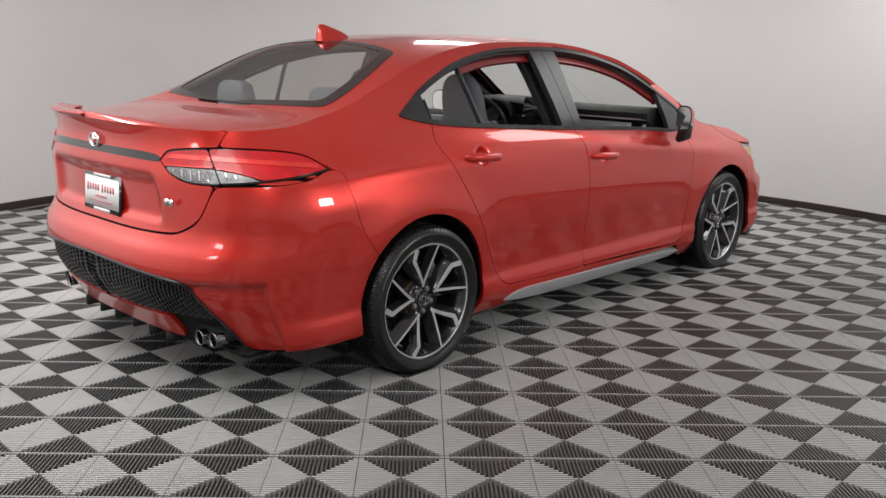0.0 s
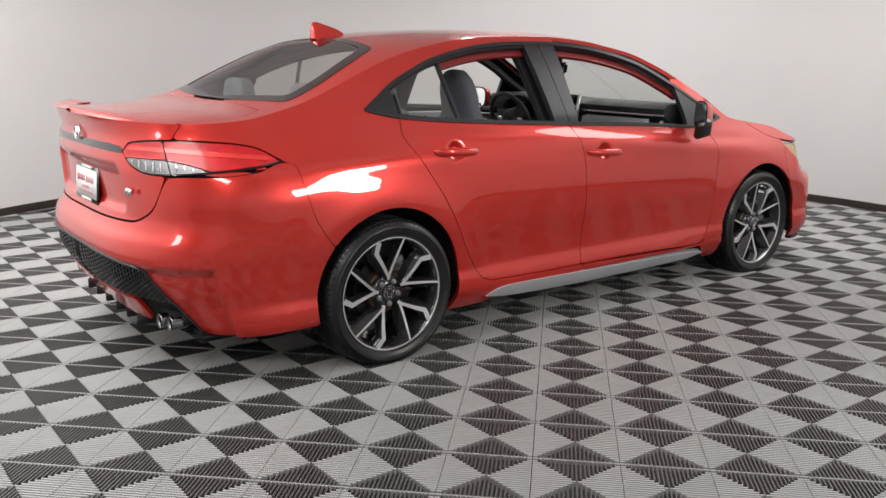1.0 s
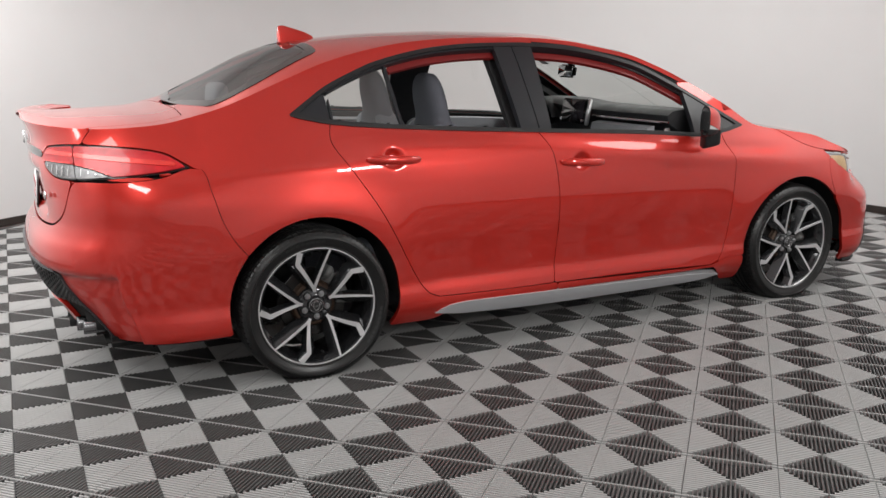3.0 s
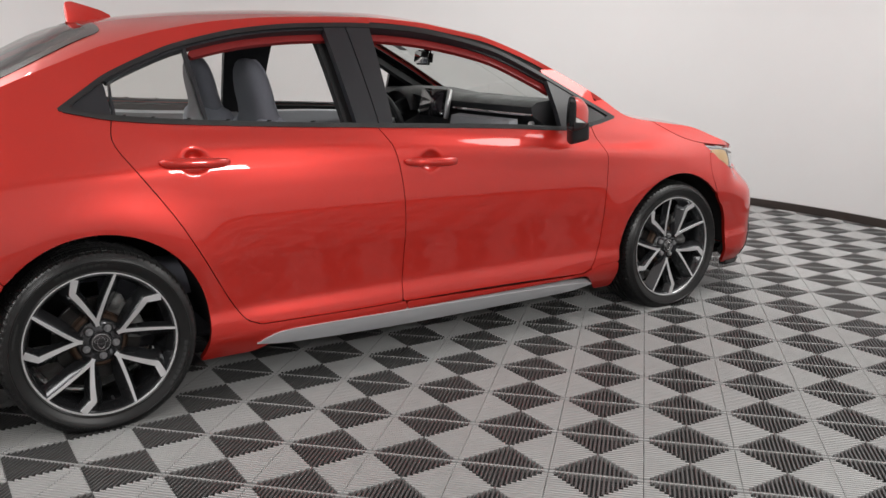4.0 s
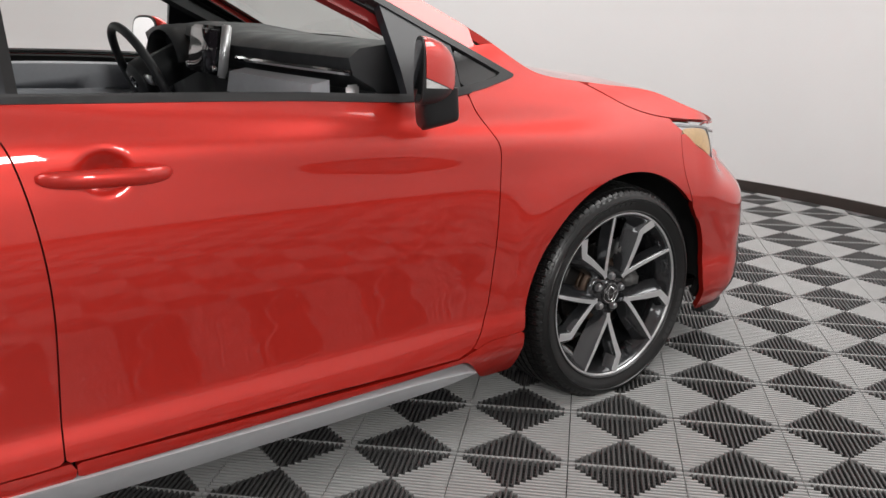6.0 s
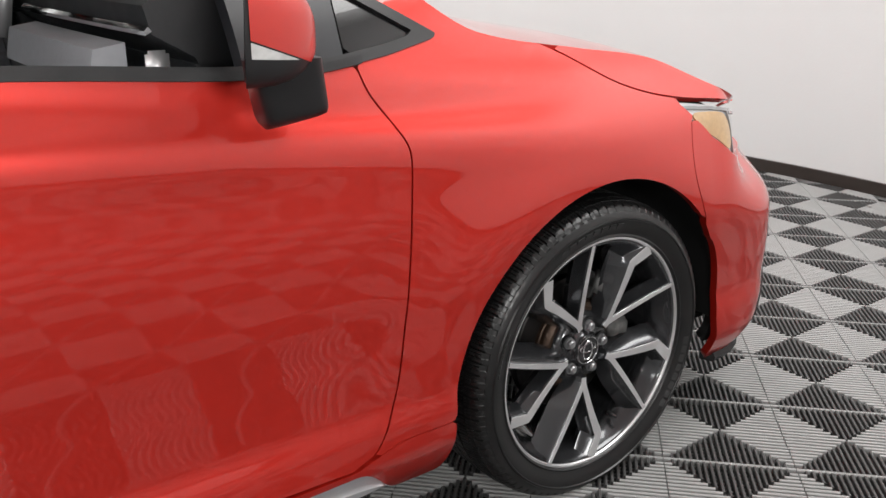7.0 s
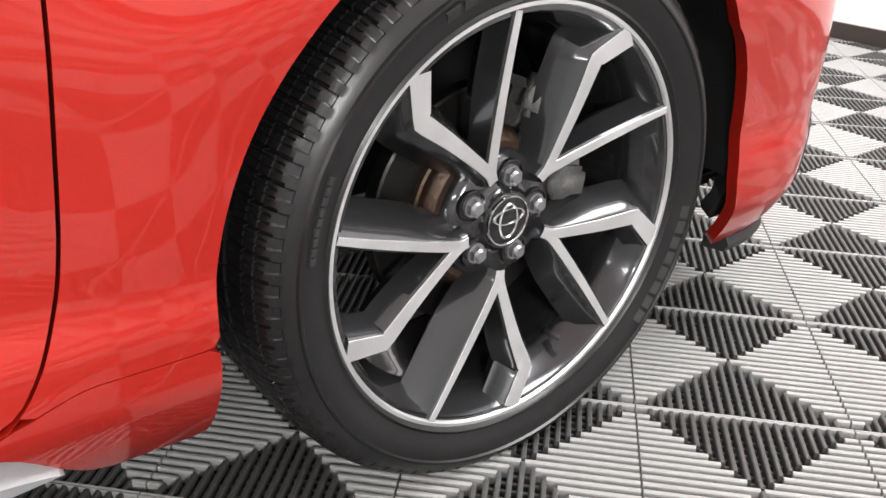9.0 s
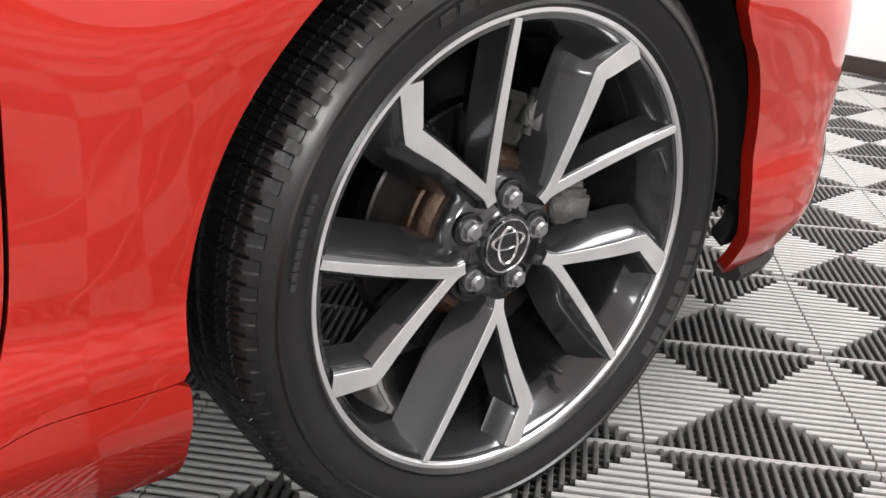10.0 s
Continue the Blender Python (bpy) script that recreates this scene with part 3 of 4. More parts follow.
def ribbon(points, profile, cap=True):
    """A profile (across, up) swept along points, each with its across and up vectors."""
    verts, faces, k = [], [], len(profile)
    for p, a, u in points:
        for x, z in profile:
            verts.append(tuple(np.array(p) + x * np.array(a) + z * np.array(u)))
    for i in range(len(points) - 1):
        for q in range(k):
            r = (q + 1) % k
            faces.append((i * k + q, i * k + r, (i + 1) * k + r, (i + 1) * k + q))
    if cap:
        faces += [tuple(range(k))[::-1], tuple(range((len(points) - 1) * k, len(points) * k))]
    return verts, faces


def recalc(verts, faces, smooth=True, angle=40):
    me = mesh_of("piece", verts, faces, smooth)
    bm = bmesh.new()
    bm.from_mesh(me)
    bmesh.ops.remove_doubles(bm, verts=bm.verts, dist=1e-5)
    bmesh.ops.recalc_face_normals(bm, faces=bm.faces)
    bm.to_mesh(me)
    bm.free()
    me.set_sharp_from_angle(angle=radians(angle))
    return me


# boot spoiler blade along the rear edge
pts = []
for s in (-1, 1):
    us = np.linspace(-.88, -1.749, 26)
    row = []
    for u in us:
        p = shell(u, 1.078)
        q = shell(u, 1.0)
        n = np.array([p[0] + .45, p[1] * .55, 0])
        n /= np.linalg.norm(n)
        grow = ramp(u, -.87, -1.0)
        row.append((np.array([p[0], -s * p[1] * -1 if s < 0 else -p[1], p[2] - .014]), np.array([n[0], n[1] if s < 0 else -n[1], 0]) * (0.2 + .8 * grow), np.array([0, 0, .25 + .75 * grow])))
    pts += row if s < 0 else row[::-1][1:]
part("spoiler", recalc(*ribbon(pts, [(-.085, .022), (-.03, .030), (.006, .034), (.014, .030), (.012, .024), (-.01, .006), (-.06, .0)])), PAINT, lid, "red lip spoiler")

# ---- tail: lamps, plate, badge, diffuser, exhaust ----
RED_LENS = material("red_lamp_lens", (.50, .006, .012), .34, 0, .35, .3, 25)
RED_BAR = material("bright_red_reflector", (.85, .05, .04), .2, .3, 1.0, .2, 120, .001, 300)
CLEAR_LENS = material("clear_lamp_reflector", (.24, .24, .245), .32, .6, .5, .5, 60, .004, 160)
PLATE = material("white_plate", (.86, .86, .86), .4, 0, .3)
PLATE_RED = material("red_plate_print", (.50, .16, .18), .5)
AMBER = material("amber_lamp_reflector", (.50, .32, .15), .3, .1, 1.0, .2, 80)
DARK_CHROME = material("dark_chrome", (.25, .25, .26), .15, 1.0)
MESH_BLACK = material("black_grille_plastic", (.02, .02, .021), .4, 0, .2)

for s in (0, 1):
    for name, lo, hi in (("tail_lamp", -1.042, -.3), ("lid_tail_lamp", -1.5, -1.050)):
        within = lambda u, v, lo=lo, hi=hi: np.maximum(lo - u, u - hi)
        grid = (max(lo, -1.40), hi if hi < -1 else -.42, .86, 1.02)

        def lens(f, lift, d=.010, depth=.012):
            return mesh_of("lens", *sheet(both(f, inside(tail_loop, -.002), within), steps(grid[0], grid[1], d), steps(grid[2], grid[3], d), shell, flip=bool(s), lift=lift, depth=depth))
        lamp = part(name, lens(lambda u, v: -1 + 0 * u, -.004, depth=.03), BLACK_GLOSS, car, "red and clear tail lamp in a black frame")
        clear_top = curve([-1.36, -1.30, -1.1, -.95, -.80, -.70], [.925, .932, .930, .918, .890, .872])
        red = minus(inside(tail_loop, -.007), lambda u, v: v - clear_top(u) - .004)
        part("red_lens", lens(red, .003), RED_LENS, lamp)
        part("clear_lens", lens(both(inside(tail_loop, -.007), lambda u, v: v - clear_top(u)), .002, .008), CLEAR_LENS, lamp, "clear faceted lamp glass")
        bar_z = curve([-1.4, -1.1, -.8, -.55, -.45], [.972, .968, .955, .935, .925])
        part("light_bar", lens(both(inside(tail_loop, -.016), lambda u, v: np.abs(v - bar_z(u)) - .008), .0055, .008, .004), RED_BAR, lamp)
        part("light_bar", lens(both(inside(tail_loop, -.014), lambda u, v: np.abs(v - clear_top(u) - .006) - .0025), .0055, .006, .004), RED_BAR, lamp)
        for k in range(5):
            u0 = (-1.30 if lo < -1.2 else -1.0) + .05 * k
            part("lamp_fin", lens(both(inside(tail_loop, -.013), lambda u, v: v - clear_top(u) + .004, lambda u, v, u0=u0: np.abs(u - u0 - (v - .9) * .4) - .004), .004, .008, .004), CHROME, lamp)
    strip = smooth_loop([(-1.80, .982), (-1.50, .980), (-1.38, .972), (-1.355, .958), (-1.38, .946), (-1.55, .950), (-1.80, .952)], 4, sharp=(0, 6))
    part("boot_strip", mesh_of("boot_strip", *sheet(inside(strip), steps(-1.75, -1.34, .008), steps(.93, .99, .006), shell, flip=bool(s), lift=.004, depth=.01)), BLACK_GLOSS, lid)
    # honeycomb grille and lower lip
    part("diffuser_back", mesh_of("diffuser_back", *sheet(inside(diffuser_loop, .004), steps(-1.75, -1.1, .02), steps(.3, .56, .02), shell, flip=bool(s), lift=-.02, depth=.01)), VOID, bumper_r[s])
    cells = []
    for i in range(34):
        for j in range(13):
            cells.append((-1.745 + .0205 * i, .352 + .0178 * j + (.0089 if i % 2 else 0)))

    def comb(u, v):
        d = np.full(u.shape, 9.0)
        for a, b in cells:
            p, q = np.abs(u - a), np.abs(v - b)
            d = np.minimum(d, np.maximum(q * .87 + p * .5, p * 1.0) - .0076)
        return -d
    part("honeycomb_grille", mesh_of("honeycomb_grille", *sheet(both(comb, inside(diffuser_loop, -.004)), steps(-1.752, -1.14, .0042), steps(.33, .545, .0042), shell, flip=bool(s), lift=-.006, depth=.012)), MESH_BLACK, bumper_r[s], "black honeycomb grille")
    edge = smooth_loop([(-1.75, .541), (-1.66, .538), (-1.34, .514), (-1.24, .488), (-1.145, .375), (-1.10, .30), (-1.06, .235)], 6, False)
    rowp = []
    for u, v in edge:
        p = shell(u, v)
        n = np.array([p[0] + .3, p[1] * .7, 0])
        n /= np.linalg.norm(n)
        if s:
            p, n = p * (1, -1, 1), n * (1, -1, 1)
        rowp.append((p, n, np.array([0, 0, 1.0])))
    part("diffuser_trim", recalc(*ribbon(rowp, [(-.01, -.006), (.006, -.006), (.010, 0), (.006, .005), (-.01, .005)])), PILLAR, bumper_r[s], "dark satin trim round the diffuser")
    # twin exhaust tips
    for k, y in enumerate((-.575, -.638)):
        y = -y if s else y
        v, q = lathe([(.024, .10), (.026, .0), (.0285, -.012), (.030, -.006), (.030, .12)], 40, "x")
        part("exhaust_tip", mesh_of("exhaust_tip", v, q), DARK_CHROME, car, "dark polished exhaust tip", pose(-.925 + .02 * k, y, .272))
        v, q = lathe([(.025, .03), (.001, .03)], 24, "x")
        part("exhaust_bore", mesh_of("exhaust_bore", v, q), VOID, car, "", pose(-.925 + .02 * k, y, .272))
    part("bumper_corner", mesh_of("bumper_corner", *sheet(both(inside(corner_loop), lambda u, v: .19 - v), steps(-1.45, -1.0, .014), steps(.15, .39, .012), shell, flip=bool(s), lift=-.022, depth=.02)), VOID, bumper_r[s])
    # diffuser fins
    for k, y in enumerate((.08, .22, .36)):
        y = y if s else -y
        part("diffuser_fin", rounded_box((-.955, y - .006, .200), (-.86, y + .006, .25), .004), BLACK, bumper_r[s])
part("exhaust_surround", rounded_box((-.90, -.68, .235), (-.75, .68, .34), .03), VOID, car)

# number plate with plain bars for its print
plate = part("number_plate", rounded_box((-.008, -.158, -.080), (.004, .158, .080), .003), BLACK_GLOSS, car, "white dealer plate in a black frame", pose(-1.018, -.022, .776, 0, 4, 0))
part("plate_face", rounded_box((-.0105, -.148, -.060), (-.006, .148, .062), .002), PLATE, plate)
bars = [(-.118 + .0235 * k + (.012 if k > 4 else 0), .018, .013, .034 if k in (0, 5) else .026) for k in range(10)]
for y, z, w, h in bars:
    part("print_bar", rounded_box((-.0125, -y - w / 2, z - h / 2), (-.0095, -y + w / 2, z + h / 2), .001), PLATE_RED, plate)
for z, w, h in ((-.016, .05, .008), (-.036, .10, .005)):
    part("print_bar", rounded_box((-.0125, -w, z - h / 2), (-.0095, w, z + h / 2), .001), PLATE_RED, plate)
for z, h in ((.071, .010), (-.070, .012)):
    part("frame_print_bar", rounded_box((-.0095, -.07, z - h / 2), (-.0075, .07, z + h / 2), .0005), PLATE, plate)
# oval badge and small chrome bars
badge = part("boot_badge", mesh_of("boot_badge", *lathe([(.030, 0), (.034, -.006), (.038, -.006), (.041, 0)], 40, "x")), CHROME, car, "chrome oval badge", pose(-1.052, -.042, .996) @ Matrix.Diagonal((1, 1, .72, 1)))
part("badge_bar", rounded_box((-.006, -.005, -.032), (0, .005, .032), .002), CHROME, badge)
part("badge_bar", rounded_box((-.006, -.024, .004), (0, .024, .014), .002), CHROME, badge)
for k, w in enumerate((.022, .022)):
    part("trim_badge_bar", rounded_box((-.004, -w / 2, -.014), (.004, w / 2, .014), .003), CHROME, lid, "", pose(-1.005, -.505 - .032 * k, .80, 0, 0, 12))

# ---- side glazing, pillars, mirrors, handles ----
TURN_LENS = material("frosted_turn_lens", (.62, .62, .61), .18, .1, 1.0, .25, 60)
TRIM_BLACK = material("satin_black_trim", (.014, .014, .015), .42)


def band(loop, grow_out, grow_in):
    return minus(inside(loop, grow_out), inside(loop, -grow_in))


dlo = inside(dlo_loop)
in_x = lambda lo, hi: (lambda u, v: np.maximum(lo(v) - u, u - hi(v)))
lin = lambda xa, za, xb, zb: (lambda z: xa + (z - za) * (xb - xa) / (zb - za))
B_L, B_M, B_R = lin(1.012, 1.0, .975, 1.38), lin(1.108, .995, 1.073, 1.386), lin(1.172, .99, 1.182, 1.38)
DIVIDE = lin(.425, 1.03, .393, 1.34)
Q_B, SAIL = lin(.108, 1.06, .098, 1.20), lin(2.03, .945, 2.015, 1.17)
BOXG = (-.08, 2.42, .92, 1.41)
for s in (0, 1):
    def piece(name, f, mat, parent, label="", d=.012, box=BOXG, **kw):
        return part(name, mesh_of(name, *sheet(f, steps(box[0], box[1], d), steps(box[2], box[3], d), shell, flip=bool(s), **kw)), mat, parent, label)
    piece("window_trim", band(dlo_loop, .004, .013), TRIM_BLACK, car, "slim black window surround", lift=.004, depth=.02, d=.008)
    rd, fd = rear_door[s], front_door[s]
    piece("quarter_trim", both(inside(dlo_loop, -.012), lambda u, v: u - Q_B(v) + .004), PILLAR, car, "dark grey corner panel", lift=-.002)
    piece("window_frame", both(minus(dlo, inside(dlo_loop, -.021)), in_x(lambda z: Q_B(z) + .002, lambda z: B_M(z) - .002), lambda u, v: belt(u) + .02 - v), PILLAR, rd, "satin grey window frame", lift=-.004, depth=.03, d=.010)
    piece("window_frame", both(minus(dlo, inside(dlo_loop, -.014)), in_x(lambda z: B_M(z) + .002, lambda z: 2.0 + 0 * z), lambda u, v: belt(u) + .02 - v), PILLAR, fd, "satin grey window frame", lift=-.004, depth=.03, d=.010)
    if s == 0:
        # frame edge in the darkened red that stands for its shade
        piece("inner_frame", both(minus(inside(dlo_loop, -.018), inside(dlo_loop, -.046)), in_x(lambda z: .42 + 0 * z, lambda z: 2.05 + 0 * z), lambda u, v: belt(u) + .06 - v), PAINT_SHADED, car, "red painted door frame edge", lift=-.032, depth=.02, d=.010)
    piece("pillar_cover", both(dlo, in_x(B_L, lambda z: B_M(z) - .002)), PILLAR, rd, "satin charcoal pillar cover", lift=.001, depth=.03)
    piece("pillar_cover", both(dlo, in_x(lambda z: B_M(z) + .002, B_R)), PILLAR, fd, "satin charcoal pillar cover", lift=.001, depth=.03)
    piece("glass_divider", both(dlo, in_x(lambda z: DIVIDE(z) - .007, lambda z: DIVIDE(z) + .007)), PILLAR, rd, "", lift=-.006, depth=.02)
    piece("frame_post", both(dlo, in_x(lambda z: Q_B(z) + .002, lambda z: Q_B(z) + .012)), PILLAR, rd, "", lift=-.004, depth=.03)
    piece("mirror_panel", both(dlo, lambda u, v: SAIL(v) - u, lambda u, v: u - 2.20), PILLAR, fd, "dark grey mirror panel", lift=.0, depth=.025)
    piece("corner_window", both(inside(dlo_loop, -.014), lambda u, v: 2.205 - u), BLACK_GLOSS, car, "gloss black corner window", lift=-.003)
    piece("belt_strip", lambda u, v: np.maximum(np.abs(v - belt(u) - .001) - .0065, np.maximum(-.05 - u, u - 2.23)), BLACK, car, "black rubber belt strip", lift=.006, depth=.03, d=.006, box=(-.06, 2.24, .92, 1.12))
    if s == 0:
        piece("fixed_window", both(dlo, in_x(lambda z: Q_B(z) + .004, lambda z: DIVIDE(z))), QUARTER_GLASS, rd, "clear fixed window glass", lift=-.018, depth=.004, d=.03)
    else:
        piece("side_window", both(dlo, in_x(lambda z: Q_B(z), B_L)), SIDE_GLASS, rd, "clear closed window glass", lift=-.018, depth=.004, d=.03)
        piece("side_window", both(dlo, in_x(B_R, lambda z: 2.06 + 0 * z)), SIDE_GLASS, fd, "clear closed window glass", lift=-.018, depth=.004, d=.03)
    # grip handles in their dishes
    for (hx, hz), door in zip(DISHES, (rd, fd)):
        row = []
        for k in range(25):
            t = -1 + k / 12
            x = hx + .126 * t
            y = -float(width(np.array(x), np.array(hz))) - .004 - .030 * (1 - abs(t) ** 3.0)
            w = .30 + .70 * math.sqrt(max(0, 1 - abs(t) ** 4))
            p = np.array([x, y if s == 0 else -y, hz - .004 - .006 * t])
            row.append((p, np.array([0, (-1 if s == 0 else 1) * w, 0]), np.array([0, 0, w])))
        ring = [(.011 * math.cos(a) + .002, .0185 * math.sin(a)) for a in np.linspace(0, 2 * math.pi, 17)[:-1]]
        part("door_handle", recalc(*ribbon(row, ring), angle=60), PAINT, door, "red grip handle over a round dish")
    # door mirror
    sg = -1 if s == 0 else 1
    row = []
    for k in range(25):
        t = k / 24
        a = math.sqrt(max(1e-4, 1 - t ** 2.4))
        centre = np.array([1.984 + .104 * t, sg * (.966 - .020 * t), 1.018 - .006 * t - .010 * t * t])
        row.append((centre, np.array([.45 * a * (1 - t), -sg * a, 0.0]), np.array([.05 * a * (1 - t), 0, a])))
    egg = []
    for b in np.linspace(0, 2 * math.pi, 41)[:-1]:
        oy, oz = math.copysign(abs(math.cos(b)) ** .6, math.cos(b)), math.copysign(abs(math.sin(b)) ** .6, math.sin(b))
        egg.append((.062 * oy, .075 * oz))
    solid = recalc(*ribbon(row, egg), angle=50)
    whole = bmesh.new()
    whole.from_mesh(solid)
    bpy.data.meshes.remove(solid)

    def cut(bm, *planes):
        q = bm.copy()
        for co, no in planes:
            bmesh.ops.bisect_plane(q, geom=q.verts[:] + q.edges[:] + q.faces[:], plane_co=co, plane_no=no, clear_outer=True)
        return q

    high, deep = (.36, 0, 1), (-.10, 0, -1)
    centre = Vector((2.0, sg * .97, 1.018))
    cap = cut(whole, ((1.954, 0, 1.012), tuple(-q for q in high)), ((1.991, sg * .966, 0), (-1, -sg * .45, 0)))
    lens = cut(whole, ((1.954, 0, 1.0095), high), ((1.954, 0, .987), deep), ((0, sg * .975, 0), (0, -sg, 0)), ((1.991, sg * .966, 0), (-1, -sg * .45, 0)))
    low = whole
    for v in low.verts:
        v.co = centre + (v.co - centre) * .975
    for v in lens.verts:
        v.co = centre + (v.co - centre) * .992
    mirror = part("door_mirror", low, TRIM_BLACK, car, "door mirror with a red cap and black base")
    part("cap", cap, PAINT, mirror)
    part("turn_lamp", lens, TURN_LENS, mirror, "clear turn signal strip")
    glass = [(np.array([x, sg * .966, 1.018]), np.array([.45 * .9, -sg * .9, 0.0]), np.array([.05, 0, .88])) for x in (1.983, 1.990)]
    part("mirror_glass", recalc(*ribbon(glass, egg), angle=40), CHROME, mirror)
    row = []
    for k in range(13):
        t = k / 12
        end = math.sqrt(max(.05, 1 - max(0, (t - .72) / .28) ** 3))
        row.append((np.array([2.036 + .030 * t, sg * (.958 - .034 * t), .976 - .092 * t]), np.array([(.052 - .004 * t) * (.86 + .14 * end), 0, .006 * t]), np.array([0, -sg * (.026 + .008 * t) * end, .0])))
    part("mirror_foot", recalc(*ribbon(row, [(math.copysign(abs(math.cos(a)) ** .5, math.cos(a)), math.copysign(abs(math.sin(a)) ** .5, math.sin(a))) for a in np.linspace(0, 2 * math.pi, 29)[:-1]]), angle=50), TRIM_BLACK, mirror, "satin black mirror stalk")

# ---- head lamps and lower nose ----
LAMP_GLASS = material("lamp_cover", (.52, .53, .54), .16, .15, 1.0, .10, 30)
LAMP_GREY = material("lamp_inner_grey", (.20, .205, .21), .3, .3, 1.0)
for s in (0, 1):
    def lampsheet(f, lift, depth=.015, d=.006):
        return mesh_of("lamp_sheet", *sheet(f, steps(2.95, 3.6, d), steps(.65, .83, d), shell, flip=bool(s), lift=lift, depth=depth))
    lamp = part("head_lamp", lampsheet(inside(lamp_loop, -.001), -.012, .03), LAMP_GLASS, car, "slim head lamp with an amber corner")
    part("amber_reflector", lampsheet(inside(smooth_loop([(3.032, .784), (3.078, .786), (3.148, .776), (3.172, .755), (3.178, .715), (3.150, .698), (3.108, .719), (3.064, .750)], 4)), -.008, .004), AMBER, lamp, "amber side reflector")
    part("lamp_frame", lampsheet(both(lambda u, v: np.abs(v - (.797 - .12 * (u - 3.05))) - .0035, inside(lamp_loop, -.003)), -.0075, .004), LAMP_GREY, lamp)
    part("lamp_frame", lampsheet(both(lambda u, v: np.abs(u - 3.196 - .06 * (.75 - v)) - .006, inside(lamp_loop, -.003), lambda u, v: v - .780), -.0075, .004), LAMP_GREY, lamp)
    vent = inside(smooth_loop([(3.50, .34), (3.66, .38), (3.72, .22), (3.58, .18), (3.42, .20)], 5))
    part("bumper_vent", mesh_of("bumper_vent", *sheet(vent, steps(3.4, 3.75, .015), steps(.15, .42, .015), shell, flip=bool(s), lift=.004, depth=.012)), BLACK, car)
    # chin lip
    row = []
    for u in np.linspace(3.22, 4.37, 30):
        p = shell(u, .168)
        n = np.array([p[0] - 2.9, p[1], 0])
        n /= np.linalg.norm(n)
        if s:
            p, n = p * (1, -1, 1), n * (1, -1, 1)
        row.append((p, n, np.array([0, 0, 1.0])))
    part("chin_lip", recalc(*ribbon(row, [(-.03, -.02), (.004, -.02), (.010, -.008), (.004, .004), (-.03, .004)])), BLACK, car, "matt black chin lip")

# ---- wheels ----
PRINT = material("raised_tyre_print", (.028, .028, .028), .5)
NUT = material("zinc_plated_nut", (.38, .38, .39), .35, .85)
HUB_DARK = material("gloss_hub_recess", (.010, .010, .011), .25, 0, .5)


def tyre_data():
    """Low-profile tyre: grooved tread with cut shoulder blocks, ribbed side walls, and a flat where it stands."""
    prof = [(.2455, -.012), (.250, -.021), (.2525, -.0235), (.256, -.0215), (.262, -.0235), (.270, -.0275), (.280, -.0305), (.285, -.0315), (.2865, -.0345), (.289, -.0345), (.2905, -.0310),
            (.297, -.0285), (.303, -.0245), (.3045, -.0225), (.3075, -.0205), (.3105, -.0180), (.3112, -.0172), (.3140, -.0130), (.3166, -.0075), (.3186, -.0024), (.3172, -.0020), (.3176, -.0002), (.3196, .0002), (.3208, .0060), (.3218, .0150), (.3186, .0154), (.3188, .0180), (.3222, .0184), (.3228, .0270)]
    treads = []
    levels = [.036, .0420, .0425, .0505, .0510, .060, .069, .0735, .074, .083, .0835, .089, .095, .1035, .104, .113, .1135, .128, .1435, .144, .151, .1515, .163, .172, .182, .190]
    deep = {.0425: 1, .0505: 1, .074: 1, .083: 1, .104: 1, .113: 1, .144: 1, .151: 1}
    for q in levels:
        r = .3235 + .0016 * (1 - ((q - .09) / .09) ** 2)
        treads.append((r - (.0065 if q in deep else 0), q))
    inner = [(.318, .198), (.308, .206), (.29, .212), (.262, .208), (.2455, .196)]
    prof = prof + treads + inner
    n, blocks = 1344, 84
    verts, faces, k = [], [], len(prof)
    for i in range(n):
        a = 2 * math.pi * i / n
        ph = (i * blocks / n) % 1
        for r, o in prof:
            # shoulder slots run over the edge, short sipes between
            if -.0226 <= o < -.0170 and .303 < r < .312:
                # scalloped edge between the ring rib and the shoulder blocks
                r -= .0016 if .12 <= ph < .60 else 0
            elif -.0170 <= o < .0422 and .305 < r:
                if ph < .12:
                    r -= .0052
                elif (.30 <= ph < .35 or .62 <= ph < .66) and (-.0080 < o < .0149 or .0182 < o < .0362):
                    r -= .0026
            elif .051 <= o < .0738 or .1135 <= o < .144:
                if (ph + o * 14) % 1 < .085:
                    r -= .0045
            elif .0835 <= o < .104 and (ph - o * 12) % 1 < .125:
                r -= .0035
            elif o >= .1515 and r > .31 and ph < .125:
                r -= .0045
            x, z = r * math.cos(a), r * math.sin(a)
            if z < -(HUB_Z / WHEEL_K - .0006):
                z = -(HUB_Z / WHEEL_K - .0006)
            verts.append((x, o, z))
    for i in range(n):
        j = (i + 1) % n
        for q in range(k - 1):
            faces.append((i * k + q, i * k + q + 1, j * k + q + 1, j * k + q))
    me = mesh_of("tyre", verts, faces)
    me.set_sharp_from_angle(angle=radians(32))
    return me


SPIN = 72.0


def face_y(r):
    return .014 - .031 * (r / .245)


